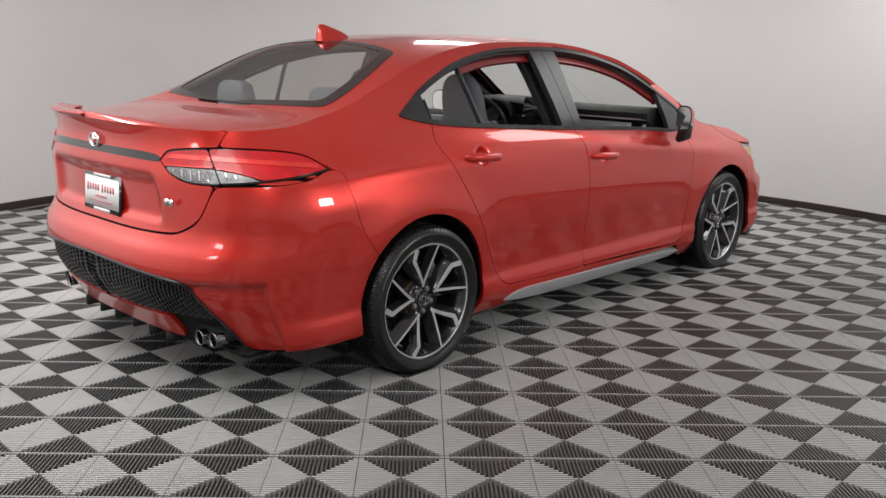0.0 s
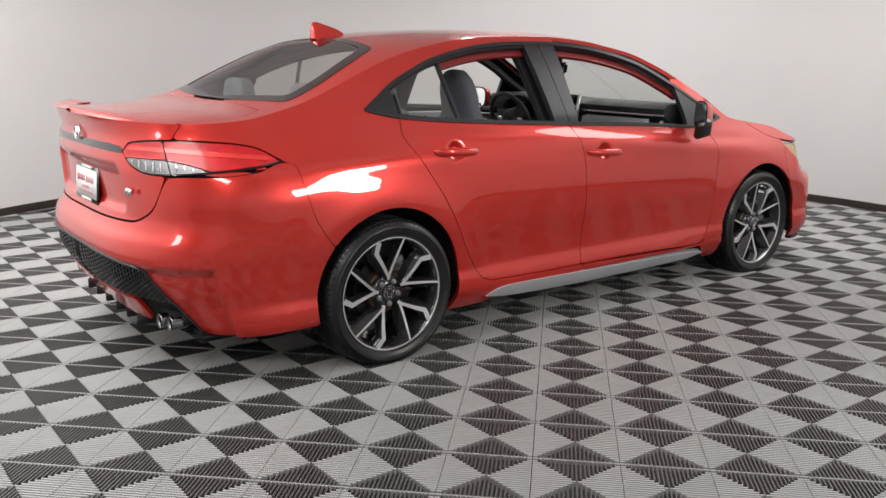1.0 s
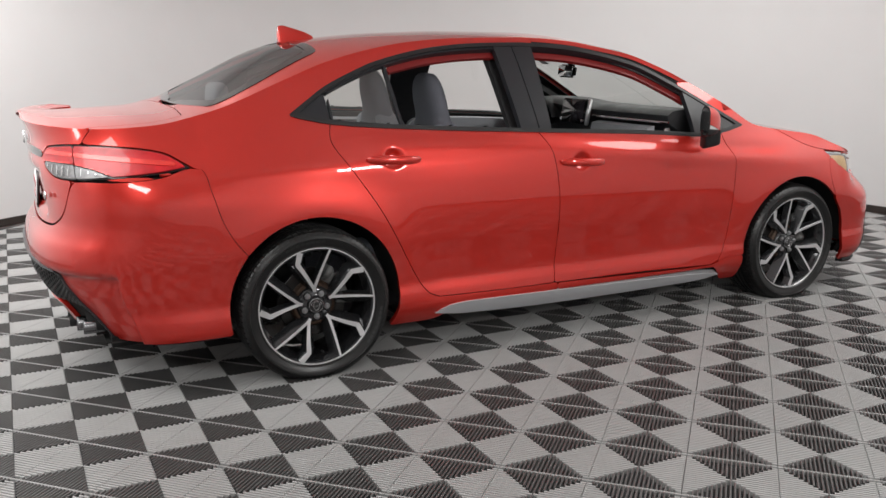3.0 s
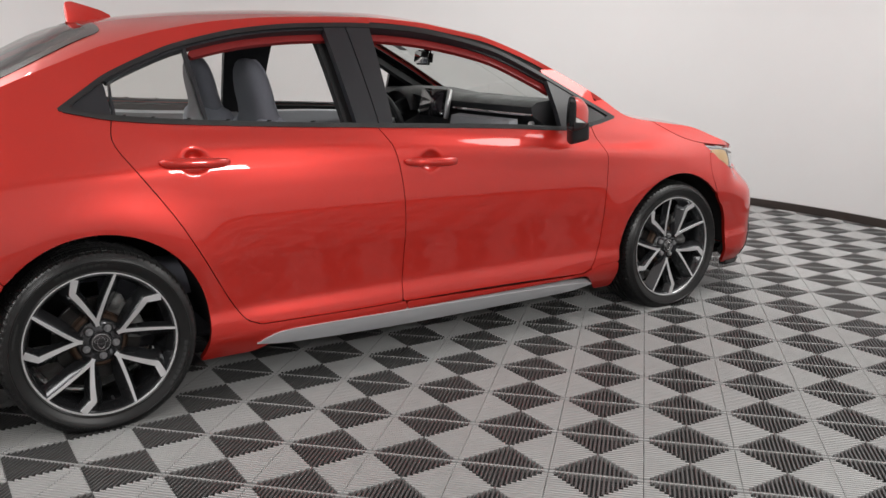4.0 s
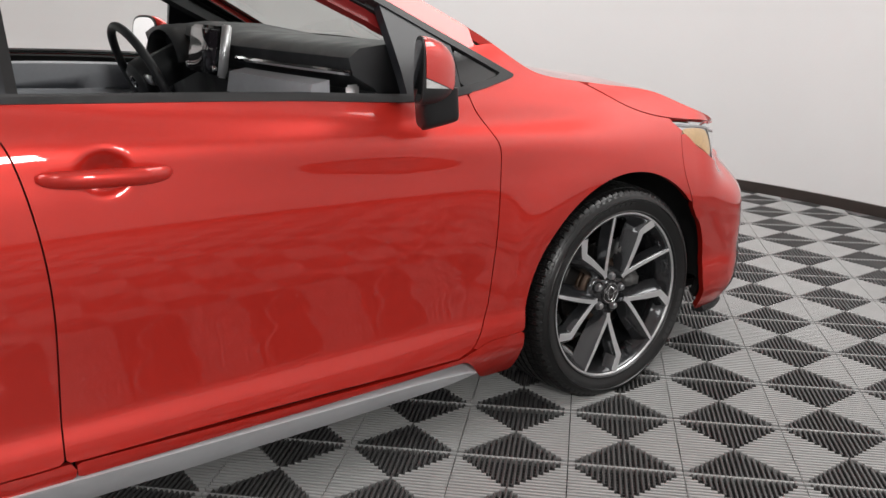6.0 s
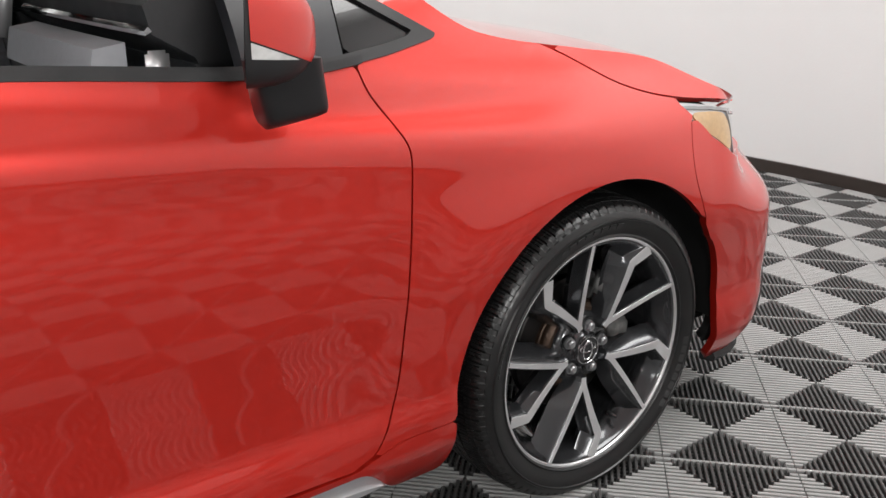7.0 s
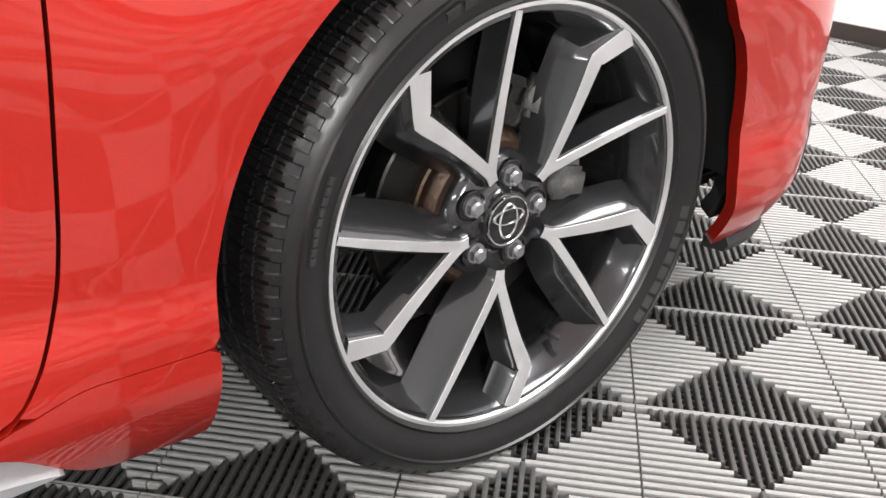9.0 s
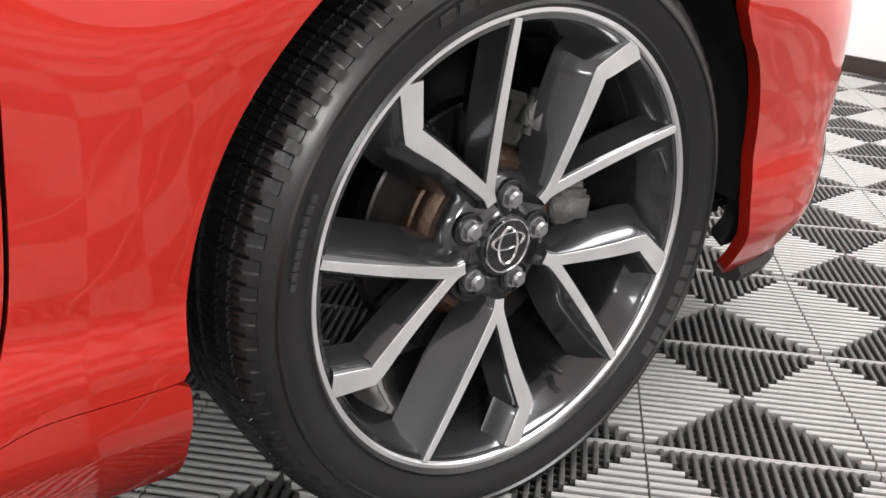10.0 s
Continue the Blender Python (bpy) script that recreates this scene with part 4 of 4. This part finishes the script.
def arm(path, top, out_w, in_w, side, depth_out, depth_in):
    """One spoke: path of (radius, degrees), half width of its cut face, slopes to both sides."""
    P = [np.array([r * math.cos(radians(a)), r * math.sin(radians(a))]) for r, a in path]
    P = smooth_loop(P, 7, False, sharp=(4,) if side > 0 else ())
    L = np.concatenate([[0], np.cumsum(np.linalg.norm(np.diff(P, axis=0), axis=1))])
    body_v, body_f, face_v, face_f = [], [], [], []
    n = len(P)
    for i, p in enumerate(P):
        t = P[min(i + 1, n - 1)] - P[max(i - 1, 0)]
        t /= np.linalg.norm(t)
        c = np.array([-t[1], t[0]]) * side
        k = L[i] / L[-1]
        h = top[0] + (top[1] - top[0]) * k ** 1.5
        y = face_y(np.linalg.norm(p))
        wo = out_w * (.55 + .45 * ramp(k, 0, .5))
        wi = in_w * (.35 + .65 * ramp(k, 0, .6))
        rows = [(h + wo, depth_out), (h + wo * .45, depth_out * .42), (h + .0022, .0022), (h, .0), (-h, .0), (-h - .0022, .0022), (-h - wi * .6, depth_in * .7), (-h - wi, depth_in), (-h - wi * .5, depth_in + .016), (h + wo * .7, depth_out + .010)]
        for x, d in rows:
            q = p + c * x
            body_v.append((q[0], y + d, q[1]))
        for x, d in ((h, .0004), (h - .0006, -.0006), (-h + .0006, -.0006), (-h, .0004)):
            q = p + c * x
            face_v.append((q[0], y + d, q[1]))
    m = len(rows)
    for i in range(n - 1):
        for q in range(m):
            r = (q + 1) % m
            body_f.append((i * m + q, i * m + r, (i + 1) * m + r, (i + 1) * m + q))
        for q in range(3):
            face_f.append((i * 4 + q, i * 4 + q + 1, i * 4 + 5 + q, i * 4 + 4 + q))
    body_f += [tuple(range(m))[::-1], tuple(range((n - 1) * m, n * m))]
    return recalc(body_v, body_f, angle=28), recalc(face_v, face_f, angle=30)


tyre_mesh = tyre_data()
straight_mesh = arm([(.060, 46), (.074, 44.5), (.10, 38), (.15, 31), (.20, 27.2), (.2425, 25)], (.0066, .0046), .030, .012, -1, .040, .030)
bent_mesh = arm([(.060, 46), (.074, 47), (.10, 52.5), (.15, 58.5), (.200, 62.2), (.2425, 55.3)], (.0066, .0128), .026, .014, 1, .042, .030)
lip_mesh = recalc(*lathe([(.2425, -.0135), (.2438, -.0172), (.2444, -.0178), (.2486, -.0178), (.2497, -.0168), (.2505, -.012)], 120))
barrel_mesh = recalc(*lathe([(.2505, -.0125), (.2375, -.0130), (.2335, -.006), (.230, .012), (.222, .022), (.219, .06), (.214, .09), (.214, .15), (.222, .20), (.245, .205), (.247, .19), (.2255, .19), (.2185, .15), (.2185, .09), (.228, .03), (.24, .0)], 120, closed=True), angle=35)
hub_mesh = recalc(*lathe([(.0, .012), (.034, .012), (.036, .018), (.040, .021), (.046, .0235), (.064, .0235), (.070, .027), (.078, .038), (.080, .075), (.0, .075)], 96), angle=35)
cup_mesh = recalc(*lathe([(.0155, .004), (.0170, -.0015), (.0185, -.0012), (.0195, .004)], 32), angle=60)
cup_floor = recalc(*lathe([(.0, .0005), (.0162, .0005)], 24))
nut = bmesh.new()
for r0, r1, y0, y1, seg in ((.0128, .0122, .004, -.003, 32), (.0105, .0105, -.002, -.010, 6), (.0085, .0062, -.010, -.0135, 24)):
    bmesh.ops.create_cone(nut, cap_ends=True, segments=seg, radius1=r0, radius2=r1, depth=abs(y1 - y0), matrix=Matrix.Translation((0, (y0 + y1) / 2, 0)) @ Euler((radians(90), 0, 0)).to_matrix().to_4x4())
nut_mesh = bpy.data.meshes.new("wheel_nut")
nut.to_mesh(nut_mesh)
nut.free()
nut_mesh.materials.append(NUT)
cap_mesh = recalc(*lathe([(.0, .0085), (.025, .0090), (.0325, .0110), (.0345, .014), (.0345, .02)], 64))
ring_mesh = recalc(*lathe([(.0280, .0095), (.0286, .0080), (.0302, .0082), (.0308, .0105)], 64))
oval_mesh = recalc(*lathe([(.0185, .0085), (.0195, .0070), (.0215, .0070), (.0225, .0085)], 48))
disc_mesh = recalc(*lathe([(.095, .062), (.098, .068), (.142, .068), (.145, .070), (.145, .090), (.142, .092), (.078, .092)], 96), angle=30)
bell_mesh = recalc(*lathe([(.0, .040), (.085, .040), (.093, .046), (.096, .052), (.096, .058), (.099, .060), (.099, .09)], 72), angle=30)


def wheel(x, side, turn):
    w = tagged(new("wheel"), "gunmetal alloy wheel with machined spokes")
    w.parent = car
    w.matrix_basis = pose(x, -(.863 if x > 1 else .888) * side, HUB_Z, 0, 0, (0 if side > 0 else 180) + (.8 if x > 1 else 0)) @ Matrix.Diagonal((WHEEL_K, 1, WHEEL_K, 1))
    tyre = part("tyre", tyre_mesh, RUBBER, w, "black low-profile road tyre")
    spun = pose(0, 0, 0, 0, -turn, 0)
    part("rim", barrel_mesh, GUNMETAL, w)
    part("rim_lip", lip_mesh, SILVER, w)
    part("hub", hub_mesh, GUNMETAL, w)
    for k in range(5):
        m = spun @ pose(0, 0, 0, 0, -SPIN * k, 0)
        part("spoke", straight_mesh[0], GUNMETAL, w, "", m)
        part("spoke_face", straight_mesh[1], SILVER, w, "machined silver spoke face", m)
        part("spoke", bent_mesh[0], GUNMETAL, w, "", m)
        part("spoke_face", bent_mesh[1], SILVER, w, "machined silver spoke face", m)
        a = radians(8 + SPIN * k)
        at = spun @ Matrix.Translation((.0505 * math.cos(a), .0215, .0505 * math.sin(a)))
        part("nut_recess", cup_mesh, HUB_DARK, w, "", at)
        part("nut_floor", cup_floor, HUB_DARK, w, "", at)
        part("wheel_nut", nut_mesh, SILVER, w, "", at)
    part("centre_cap", cap_mesh, HUB_DARK, w)
    part("cap_ring", ring_mesh, CHROME, w)
    part("cap_oval", oval_mesh, CHROME, w, "", Matrix.Diagonal((.62, 1, 1, 1)))
    part("cap_oval", oval_mesh, CHROME, w, "", Matrix.Translation((0, 0, .006)) @ Matrix.Diagonal((1.05, 1, .45, 1)))
    valve = lathe([(.0, -.006), (.003, -.006), (.0035, .004), (.0045, .006), (.0045, .02), (.0, .02)], 16)
    part("valve", mesh_of("valve", *valve), BLACK, w, "", spun @ Matrix.Translation((.205 * math.cos(radians(-63)), .004, .205 * math.sin(radians(-63)))))
    part("brake_disc", disc_mesh, STEEL, w, "worn steel brake disc")
    part("brake_bell", bell_mesh, RUST, w, "rusty brake disc centre")
    row = []
    for k in range(15):
        a = radians(-6 + 78 * k / 14)
        u = np.array([math.cos(a), 0, math.sin(a)])
        row.append((u * .126 + np.array([0, .062 + .004 * math.sin(k * 1.7), 0]), u, np.array([0, 1.0, 0])))
    bm = recalc(*ribbon(row, [(-.026, -.006), (-.016, -.014), (.020, -.014), (.030, -.004), (.030, .05), (-.026, .05)]), angle=40)
    for q, m in (((.150, .11), pose(.118, .040, .012, 0, 8, 0)), ((.05, .128), pose(.062, .038, .128, 0, -60, 0))):
        part("caliper_lug", rounded_box((-.028, -.012, -.020), (.028, .02, .020), .008), CASTING, w, "", m)
    part("brake_caliper", bm, CASTING, w, "cast aluminium brake caliper")
    # raised marks on the side wall
    for a0, count, r, wd, ht in ((116, 8, .2755, 3.4, .012), (172, 9, .2745, 1.55, .008), (-8, 8, .2755, 3.4, .012)):
        for k in range(count):
            a = radians(a0 - k * (wd * 1.32))
            bmk = rounded_box((-r * radians(wd) / 2, -.0012, -ht / 2), (r * radians(wd) / 2, .001, ht / 2), 0)
            tilt = Matrix.Rotation(radians(26), 4, "X")
            part("side_wall_mark", bmk, PRINT, w, "", Matrix.Translation((r * math.cos(a), -.0292, r * math.sin(a))) @ Euler((0, -a + math.pi / 2, 0)).to_matrix().to_4x4() @ tilt)
    return w


wheel(AXLE_F, 1, 0)
wheel(-.014, 1, -21)
wheel(AXLE_F, -1, 30)
wheel(-.014, -1, 11)

# ---- interior ----
CLOTH = material("grey_seat_cloth", (.30, .31, .36), .9, 0, 0, .10, 220, .0006, 900)
CLOTH_MID = material("mid_grey_seat_cloth", (.17, .175, .205), .9, 0, 0, .10, 220, .0006, 900)
CLOTH_DARK = material("charcoal_seat_cloth", (.050, .050, .058), .9, 0, 0, .15, 220, .0006, 900)
TRIM_GREY = material("light_grey_door_card", (.48, .49, .52), .75, 0, 0, .06, 90, .0003, 600)
TRIM_DARK = material("charcoal_dash_plastic", (.022, .023, .025), .55, 0, 0, .15, 150, .0004, 900)
SCREEN = material("glossy_dark_screen", (.03, .025, .03), .08, 0, .8)

cut = lambda loop: inside(loop, -.01)
for s in (0, 1):
    for loop, box, door in ((rear_door_loop, (.05, 1.25, .28, 1.08), rear_door[s]), (front_door_loop, (1.08, 2.32, .28, 1.02), front_door[s])):
        part("door_card", mesh_of("door_card", *sheet(cut(loop), steps(box[0], box[1], .03), steps(box[2], box[3], .03), shell, flip=bool(s), lift=-.075, depth=.03, back=True)), TRIM_GREY, door, "grey inner door panel")
    for f, nm in ((in_x(lambda z: B_L(z) - .02, lambda z: B_R(z) + .03), "inner_pillar"), (lambda u, v: np.maximum(u - .10, -.5 - u), "rear_inner_pillar")):
        part(nm, mesh_of(nm, *sheet(both(f, lambda u, v, low=.55 if nm == "inner_pillar" else 1.0: low - v, under_rail, minus(lambda u, v: v - 1.40, inside(dlo_loop, -.5)) if nm == "inner_pillar" else minus(lambda u, v: v - 1.40, inside(dlo_loop, -.015))), steps(-.5, 1.3, .02), steps(.5, 1.42, .02), shell, flip=bool(s), lift=-.06, depth=.03, back=True)), BLACK, car, "black pillar trim")
    # lining along the roof rail and the screen pillar
    row = []
    for x, z in smooth_loop([(.02, 1.19), (.24, 1.285), (.42, 1.325), (.6, 1.355), (.9, 1.375), (1.2, 1.375), (1.45, 1.355), (1.65, 1.310), (1.85, 1.235), (2.05, 1.135), (2.25, 1.035), (2.36, .985)], 5, False):
        y = float(width(np.array(x), np.array(z))) - .055
        row.append((np.array([x, y if s else -y, z]), np.array([0, 1.0, 0]), np.array([0, 0, 1.0])))
    part("rail_lining", recalc(*ribbon(row, [(-.032, -.012), (-.028, .024), (.028, .024), (.034, -.004), (.0, -.026)])), TRIM_DARK, car, "dark roof rail lining")


def cushion(points, mat, name, parent, label="", m=None, round_=.55):
    """A padded form: stations of (centre, half width, half depth, along, across)."""
    verts, faces, n = [], [], 28
    for c, hw, hd in points:
        for k in range(n):
            a = 2 * math.pi * k / n
            q = lambda t: math.copysign(abs(t) ** round_, t)
            verts.append((c[0] + hd * q(math.cos(a)), c[1] + hw * q(math.sin(a)), c[2]))
    for i in range(len(points) - 1):
        for k in range(n):
            j = (k + 1) % n
            faces.append((i * n + k, i * n + j, (i + 1) * n + j, (i + 1) * n + k))
    faces += [tuple(range(n))[::-1], tuple(range((len(points) - 1) * n, len(points) * n))]
    return part(name, recalc(verts, faces, angle=70), mat, parent, label, m)


def front_seat(y):
    seat = tagged(new("front_seat"), "grey cloth bucket seat with a fixed headrest")
    seat.parent = car
    seat.matrix_basis = Matrix.Translation((.80, y, 0))
    prof = [(.42, .19, .05), (.46, .235, .085), (.60, .250, .092), (.78, .250, .090), (.90, .240, .086), (.96, .215, .080), (1.0, .175, .072), (1.03, .142, .064), (1.07, .134, .060),
            (1.12, .134, .060), (1.17, .126, .056), (1.21, .108, .048), (1.238, .080, .036), (1.252, .05, .022), (1.256, .02, .01)]
    lean = lambda z: .10 - .20 * (z - .42)
    cushion([((lean(z), 0, z), w, d) for z, w, d in prof], CLOTH_MID, "seat_back", seat, "mid grey cloth backrest with its headrest", round_=.85)
    cushion([((lean(z) + .020, 0, z), w * .70, d * .86) for z, w, d in prof[1:-1]], CLOTH, "backrest_pad", seat, "light grey cloth centre", round_=.85)
    for sd in (-1, 1):
        cushion([((lean(z) + .004, sd * w * .74, z), w * .29, d * .98) for z, w, d in prof[1:7]] + [((lean(1.03), sd * .105, 1.03), .02, .03)], CLOTH, "side_bolster", seat, "light grey cloth side bolster", round_=.8)
    cushion([((.42, 0, .38), .24, .27), ((.42, 0, .42), .26, .29), ((.42, 0, .50), .26, .29), ((.42, 0, .535), .23, .26)], CLOTH, "seat_cushion", seat)
    part("seat_base", rounded_box((.18, -.22, .21), (.66, .22, .40), .03), TRIM_DARK, seat)
    return seat


front_seat(-.37)
front_seat(.37)
bench = tagged(new("rear_bench"), "grey cloth rear bench with headrests")
bench.parent = car
for y in (-.40, 0, .40):
    cushion([((.02 - .22 * (z - .45), y, z), w, d) for z, w, d in [(.45, .17, .07), (.50, .195, .09), (.70, .197, .09), (.92, .195, .08), (1.0, .18, .07), (1.03, .14, .05)]], CLOTH, "backrest", bench)
    cushion([((.30, y, z), .197, .26) for z in (.36, .40, .47)] + [((.30, y, .50), .17, .23)], CLOTH, "bench_cushion", bench)
    if y:
        cushion([((-.12, y * .93, z), w, d) for z, w, d in [(1.02, .09, .03), (1.04, .125, .045), (1.12, .13, .05), (1.18, .11, .045), (1.20, .07, .03)]], CLOTH, "headrest", bench, "light grey headrest")
part("parcel_shelf", rounded_box((-.42, -.62, 1.02), (-.10, .62, 1.05), .01), TRIM_GREY, car, "grey parcel shelf")
part("cabin_floor", rounded_box((-.05, -.74, .22), (2.3, .74, .26), .01), CLOTH_DARK, car, "dark carpet")

dash = tagged(new("dashboard"), "charcoal dashboard with a light lower panel")
dash.parent = car
row = []
for k in range(31):
    y = -.76 + 1.52 * k / 30
    lift = .020 * bump(y, .37, .22) + .0 * y
    row.append((np.array([2.02 + .06 * abs(y) ** 2, y, 1.0 + lift]), np.array([1.0, 0, 0]), np.array([0, 0, 1.0])))
part("dash_top", recalc(*ribbon(row, [(-.13, .035), (-.10, .056), (.0, .066), (.18, .055), (.36, .02), (.40, -.02), (.40, -.12), (-.02, -.12), (-.06, -.04), (-.12, -.005)]), angle=50), TRIM_DARK, dash)
part("dash_lower", recalc(*ribbon([(p + np.array([.0, 0, -.10]), a, u) for p, a, u in row], [(-.06, .05), (.30, .05), (.30, -.28), (.02, -.28), (-.03, -.15)]), angle=50), TRIM_DARK, dash)
half_row = [q for q in row if q[0][1] < -.16 and q[0][1] > -.70]
part("dash_pad", recalc(*ribbon([(p + np.array([-.150, 0, -.012]), a, u) for p, a, u in half_row], [(-.018, -.02), (-.03, -.075), (.03, -.085), (.03, -.012)]), angle=50), TRIM_GREY, dash, "light grey padded panel")
part("dash_trim_line", recalc(*ribbon([(p + np.array([-.125, 0, .0]), a, u) for p, a, u in row if p[1] < -.14], [(-.004, -.006), (-.006, 0), (0, .006), (.006, 0)])), CHROME, dash, "bright trim line")
for y in (-.73,):
    part("vent_surround", rounded_box((1.93, y - .010, .915), (1.965, y + .004, .970), .005), SILVER, dash, "silver air vent surround")
screen = part("touch_screen", rounded_box((-.012, -.130, -.070), (.014, .130, .070), .008), BLACK_GLOSS, car, "dark touch screen in a gloss black frame", pose(1.865, -.02, 1.018, 0, 10, 0))
part("screen_glass", rounded_box((-.0145, -.100, -.052), (-.011, .100, .060), .002), SCREEN, screen)
for y in (-.108, .108):
    part("knob", mesh_of("knob", *lathe([(.0, -.022), (.008, -.022), (.0095, -.018), (.0095, -.01)], 24, "x")), CHROME, screen, "", pose(0, y, -.052))
part("screen_edge", rounded_box((-.016, -.140, -.075), (.012, -.128, .075), .004), SILVER, screen, "silver edge strip")
wheel_s = tagged(new("steering_wheel"), "black leather steering wheel")
wheel_s.parent = car
wheel_s.matrix_basis = pose(1.785, .37, .910, 0, -24, 0)
ring = [(.180 + .0145 * math.cos(a), .0145 * math.sin(a)) for a in np.linspace(0, 2 * math.pi, 13)[:-1]]
part("wheel_rim", recalc(*lathe(ring, 64, "x", True)), TRIM_DARK, wheel_s)
bm = bmesh.new()
for a in (0, 180, 270):
    box_into(bm, (-.008, .03, -.018), (.012, .172, .018), .006, Euler((radians(a), 0, 0)).to_matrix().to_4x4())
part("wheel_spokes", bm, TRIM_DARK, wheel_s)
part("airbag_cover", recalc(*lathe([(.0, -.035), (.045, -.032), (.062, -.020), (.066, .02), (.0, .02)], 32, "x")), TRIM_DARK, wheel_s)
part("wheel_badge", recalc(*lathe([(.014, -.034), (.016, -.038), (.020, -.038), (.022, -.032)], 32, "x")), CHROME, wheel_s)
for sd in (-1, 1):
    part("switch_pad", rounded_box((-.014, sd * .095 - .03, -.015), (-.004, sd * .095 + .03, .022), .004), SILVER, wheel_s)
part("column_shroud", rounded_box((.0, -.05, -.06), (.26, .05, .05), .02), TRIM_DARK, wheel_s)
part("instrument_hood", recalc(*ribbon([(np.array([1.93, .37 + .17 * math.cos(a), .955 + .115 * math.sin(a)]), np.array([1.0, 0, 0]), np.array([0, math.cos(a), math.sin(a)])) for a in np.linspace(.1, math.pi - .1, 20)], [(-.08, -.008), (.1, -.012), (.1, .01), (-.06, .008)])), TRIM_DARK, dash)
mir = part("inner_mirror", rounded_box((-.012, -.100, -.036), (.016, .100, .038), .014), BLACK_GLOSS, car, "black rear-view mirror", pose(1.80, -.02, 1.246, 0, 8, -8))
part("mirror_face", rounded_box((-.0135, -.090, -.029), (-.011, .090, .031), .002), CHROME, mir)
part("mirror_stem", rounded_box((.0, -.012, .02), (.03, .012, .10), .006), BLACK, mir)
part("sticker", rounded_box((-.045, -.04, -.0005), (.045, .04, .0005), 0), PLATE, car, "printed windscreen label", pose(1.90, .42, 1.300, 0, 26, 0))

# ---- floor ----
floor = slab("floor", (cx - 4.6, -3.8, -.1), (cx + 4.6, cy + 4.6, -.018), SUBFLOOR, "dark floor under the plastic grid tiles", "floor")


def tile_data():
    """One tile: four triangles of ribs that stand square to the tile's edges, a seam frame and cross bars."""
    a, n, verts, faces, dark = TILE_A, 21, [], [], []
    half = a / 2

    def strip(p, q, w, top, w2, low):
        """A rib from p to q in the plan, w wide at the top."""
        d = (Vector(q) - Vector(p)).normalized()
        s = Vector((-d.y, d.x))
        k = len(verts)
        for e in (Vector(p), Vector(q)):
            for o, z in ((-w2, low), (-w, top - .0015), (-w * .55, top), (w * .55, top), (w, top - .0015), (w2, low)):
                verts.append((e.x + s.x * o, e.y + s.y * o, z))
        for r in range(5):
            faces.append((k + r, k + r + 1, k + 7 + r, k + 6 + r))
        faces.append((k + 11, k + 10, k + 9, k + 8, k + 7, k + 6))
        faces.append((k, k + 1, k + 2, k + 3, k + 4, k + 5))
    for turn in range(4):
        first = len(faces)
        c, s = round(math.cos(turn * math.pi / 2)), round(math.sin(turn * math.pi / 2))
        rot = lambda x, y: (c * x - s * y, s * x + c * y)
        for i in range(n):
            x = -half + a * (i + .5) / n
            y0, y1 = -half + (.004 if turn % 2 == 0 else .0014), -abs(x) - .0025
            if y1 - y0 > .008:
                strip(rot(x, y0), rot(x, y1), .0034, 0, .0039, -.018)
        for i in range(1, 10):
            y = -half + a * i / n
            strip(rot(-abs(y) + .006, y), rot(abs(y) - .006, y), .0022, -.010, .0022, -.018)
        # ribs along y take the darker copy, in place of shade in their slots
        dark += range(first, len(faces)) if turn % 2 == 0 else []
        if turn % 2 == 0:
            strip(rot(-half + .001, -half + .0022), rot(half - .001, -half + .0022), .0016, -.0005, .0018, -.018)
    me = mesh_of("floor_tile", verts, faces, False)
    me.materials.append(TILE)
    me.materials.append(TILE_SHADED)
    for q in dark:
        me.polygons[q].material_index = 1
    return me


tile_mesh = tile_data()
near, far = [], []
for i in range(-22, 12):
    for j in range(-29, 16):
        x, y = TILE_X + TILE_A * (i + .5), TILE_Y + TILE_A * (j + .5)
        if math.hypot(x - cx, y - cy) < ROOM_R - .02 or (y < cy - 3 and abs(x - cx) < ex and y > -3.6):
            d = min(math.hypot(x - 2.1, y - 5.4), math.hypot(x - 1.4, y - 3.4), math.hypot(x - .5, y - 2.2))
            (near if d < 1.15 else far).append((x, y))
near = near[:300]
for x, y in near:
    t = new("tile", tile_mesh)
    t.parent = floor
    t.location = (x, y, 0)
verts = np.array([v.co for v in tile_mesh.vertices])
allv = np.concatenate([verts + np.array((x, y, 0)) for x, y in far])
allf = [tuple(k + n * len(verts) for k in p.vertices) for n in range(len(far)) for p in tile_mesh.polygons]
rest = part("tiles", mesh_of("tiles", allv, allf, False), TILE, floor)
rest.data.materials.append(TILE_SHADED)
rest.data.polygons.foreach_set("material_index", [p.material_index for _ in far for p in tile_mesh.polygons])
tagged(rest, kind="stuff")

# ---- small litter by the skirting ----
SCRAP = material("white_paper_scrap", (.42, .41, .40), .7, 0, 0, .1, 60)


def scrap(x, y, size, label):
    bm = bmesh.new()
    bmesh.ops.create_icosphere(bm, subdivisions=2, radius=size)
    for v in bm.verts:
        v.co *= 1 + .45 * noise.noise(v.co * 60 + Vector((x, y, 0)))
        v.co.z = max(v.co.z * .6, -size * .45)
    low = min(v.co.z for v in bm.verts)
    return tagged(part("paper_scrap", bm, SCRAP, m=pose(x, y, -low)), label, "litter", "scraps by the wall")


scrap(3.02, 7.58, .010, "small crumpled white paper scrap on the tiles")
scrap(2.98, 7.66, .006, "tiny white scrap beside the dark skirting")
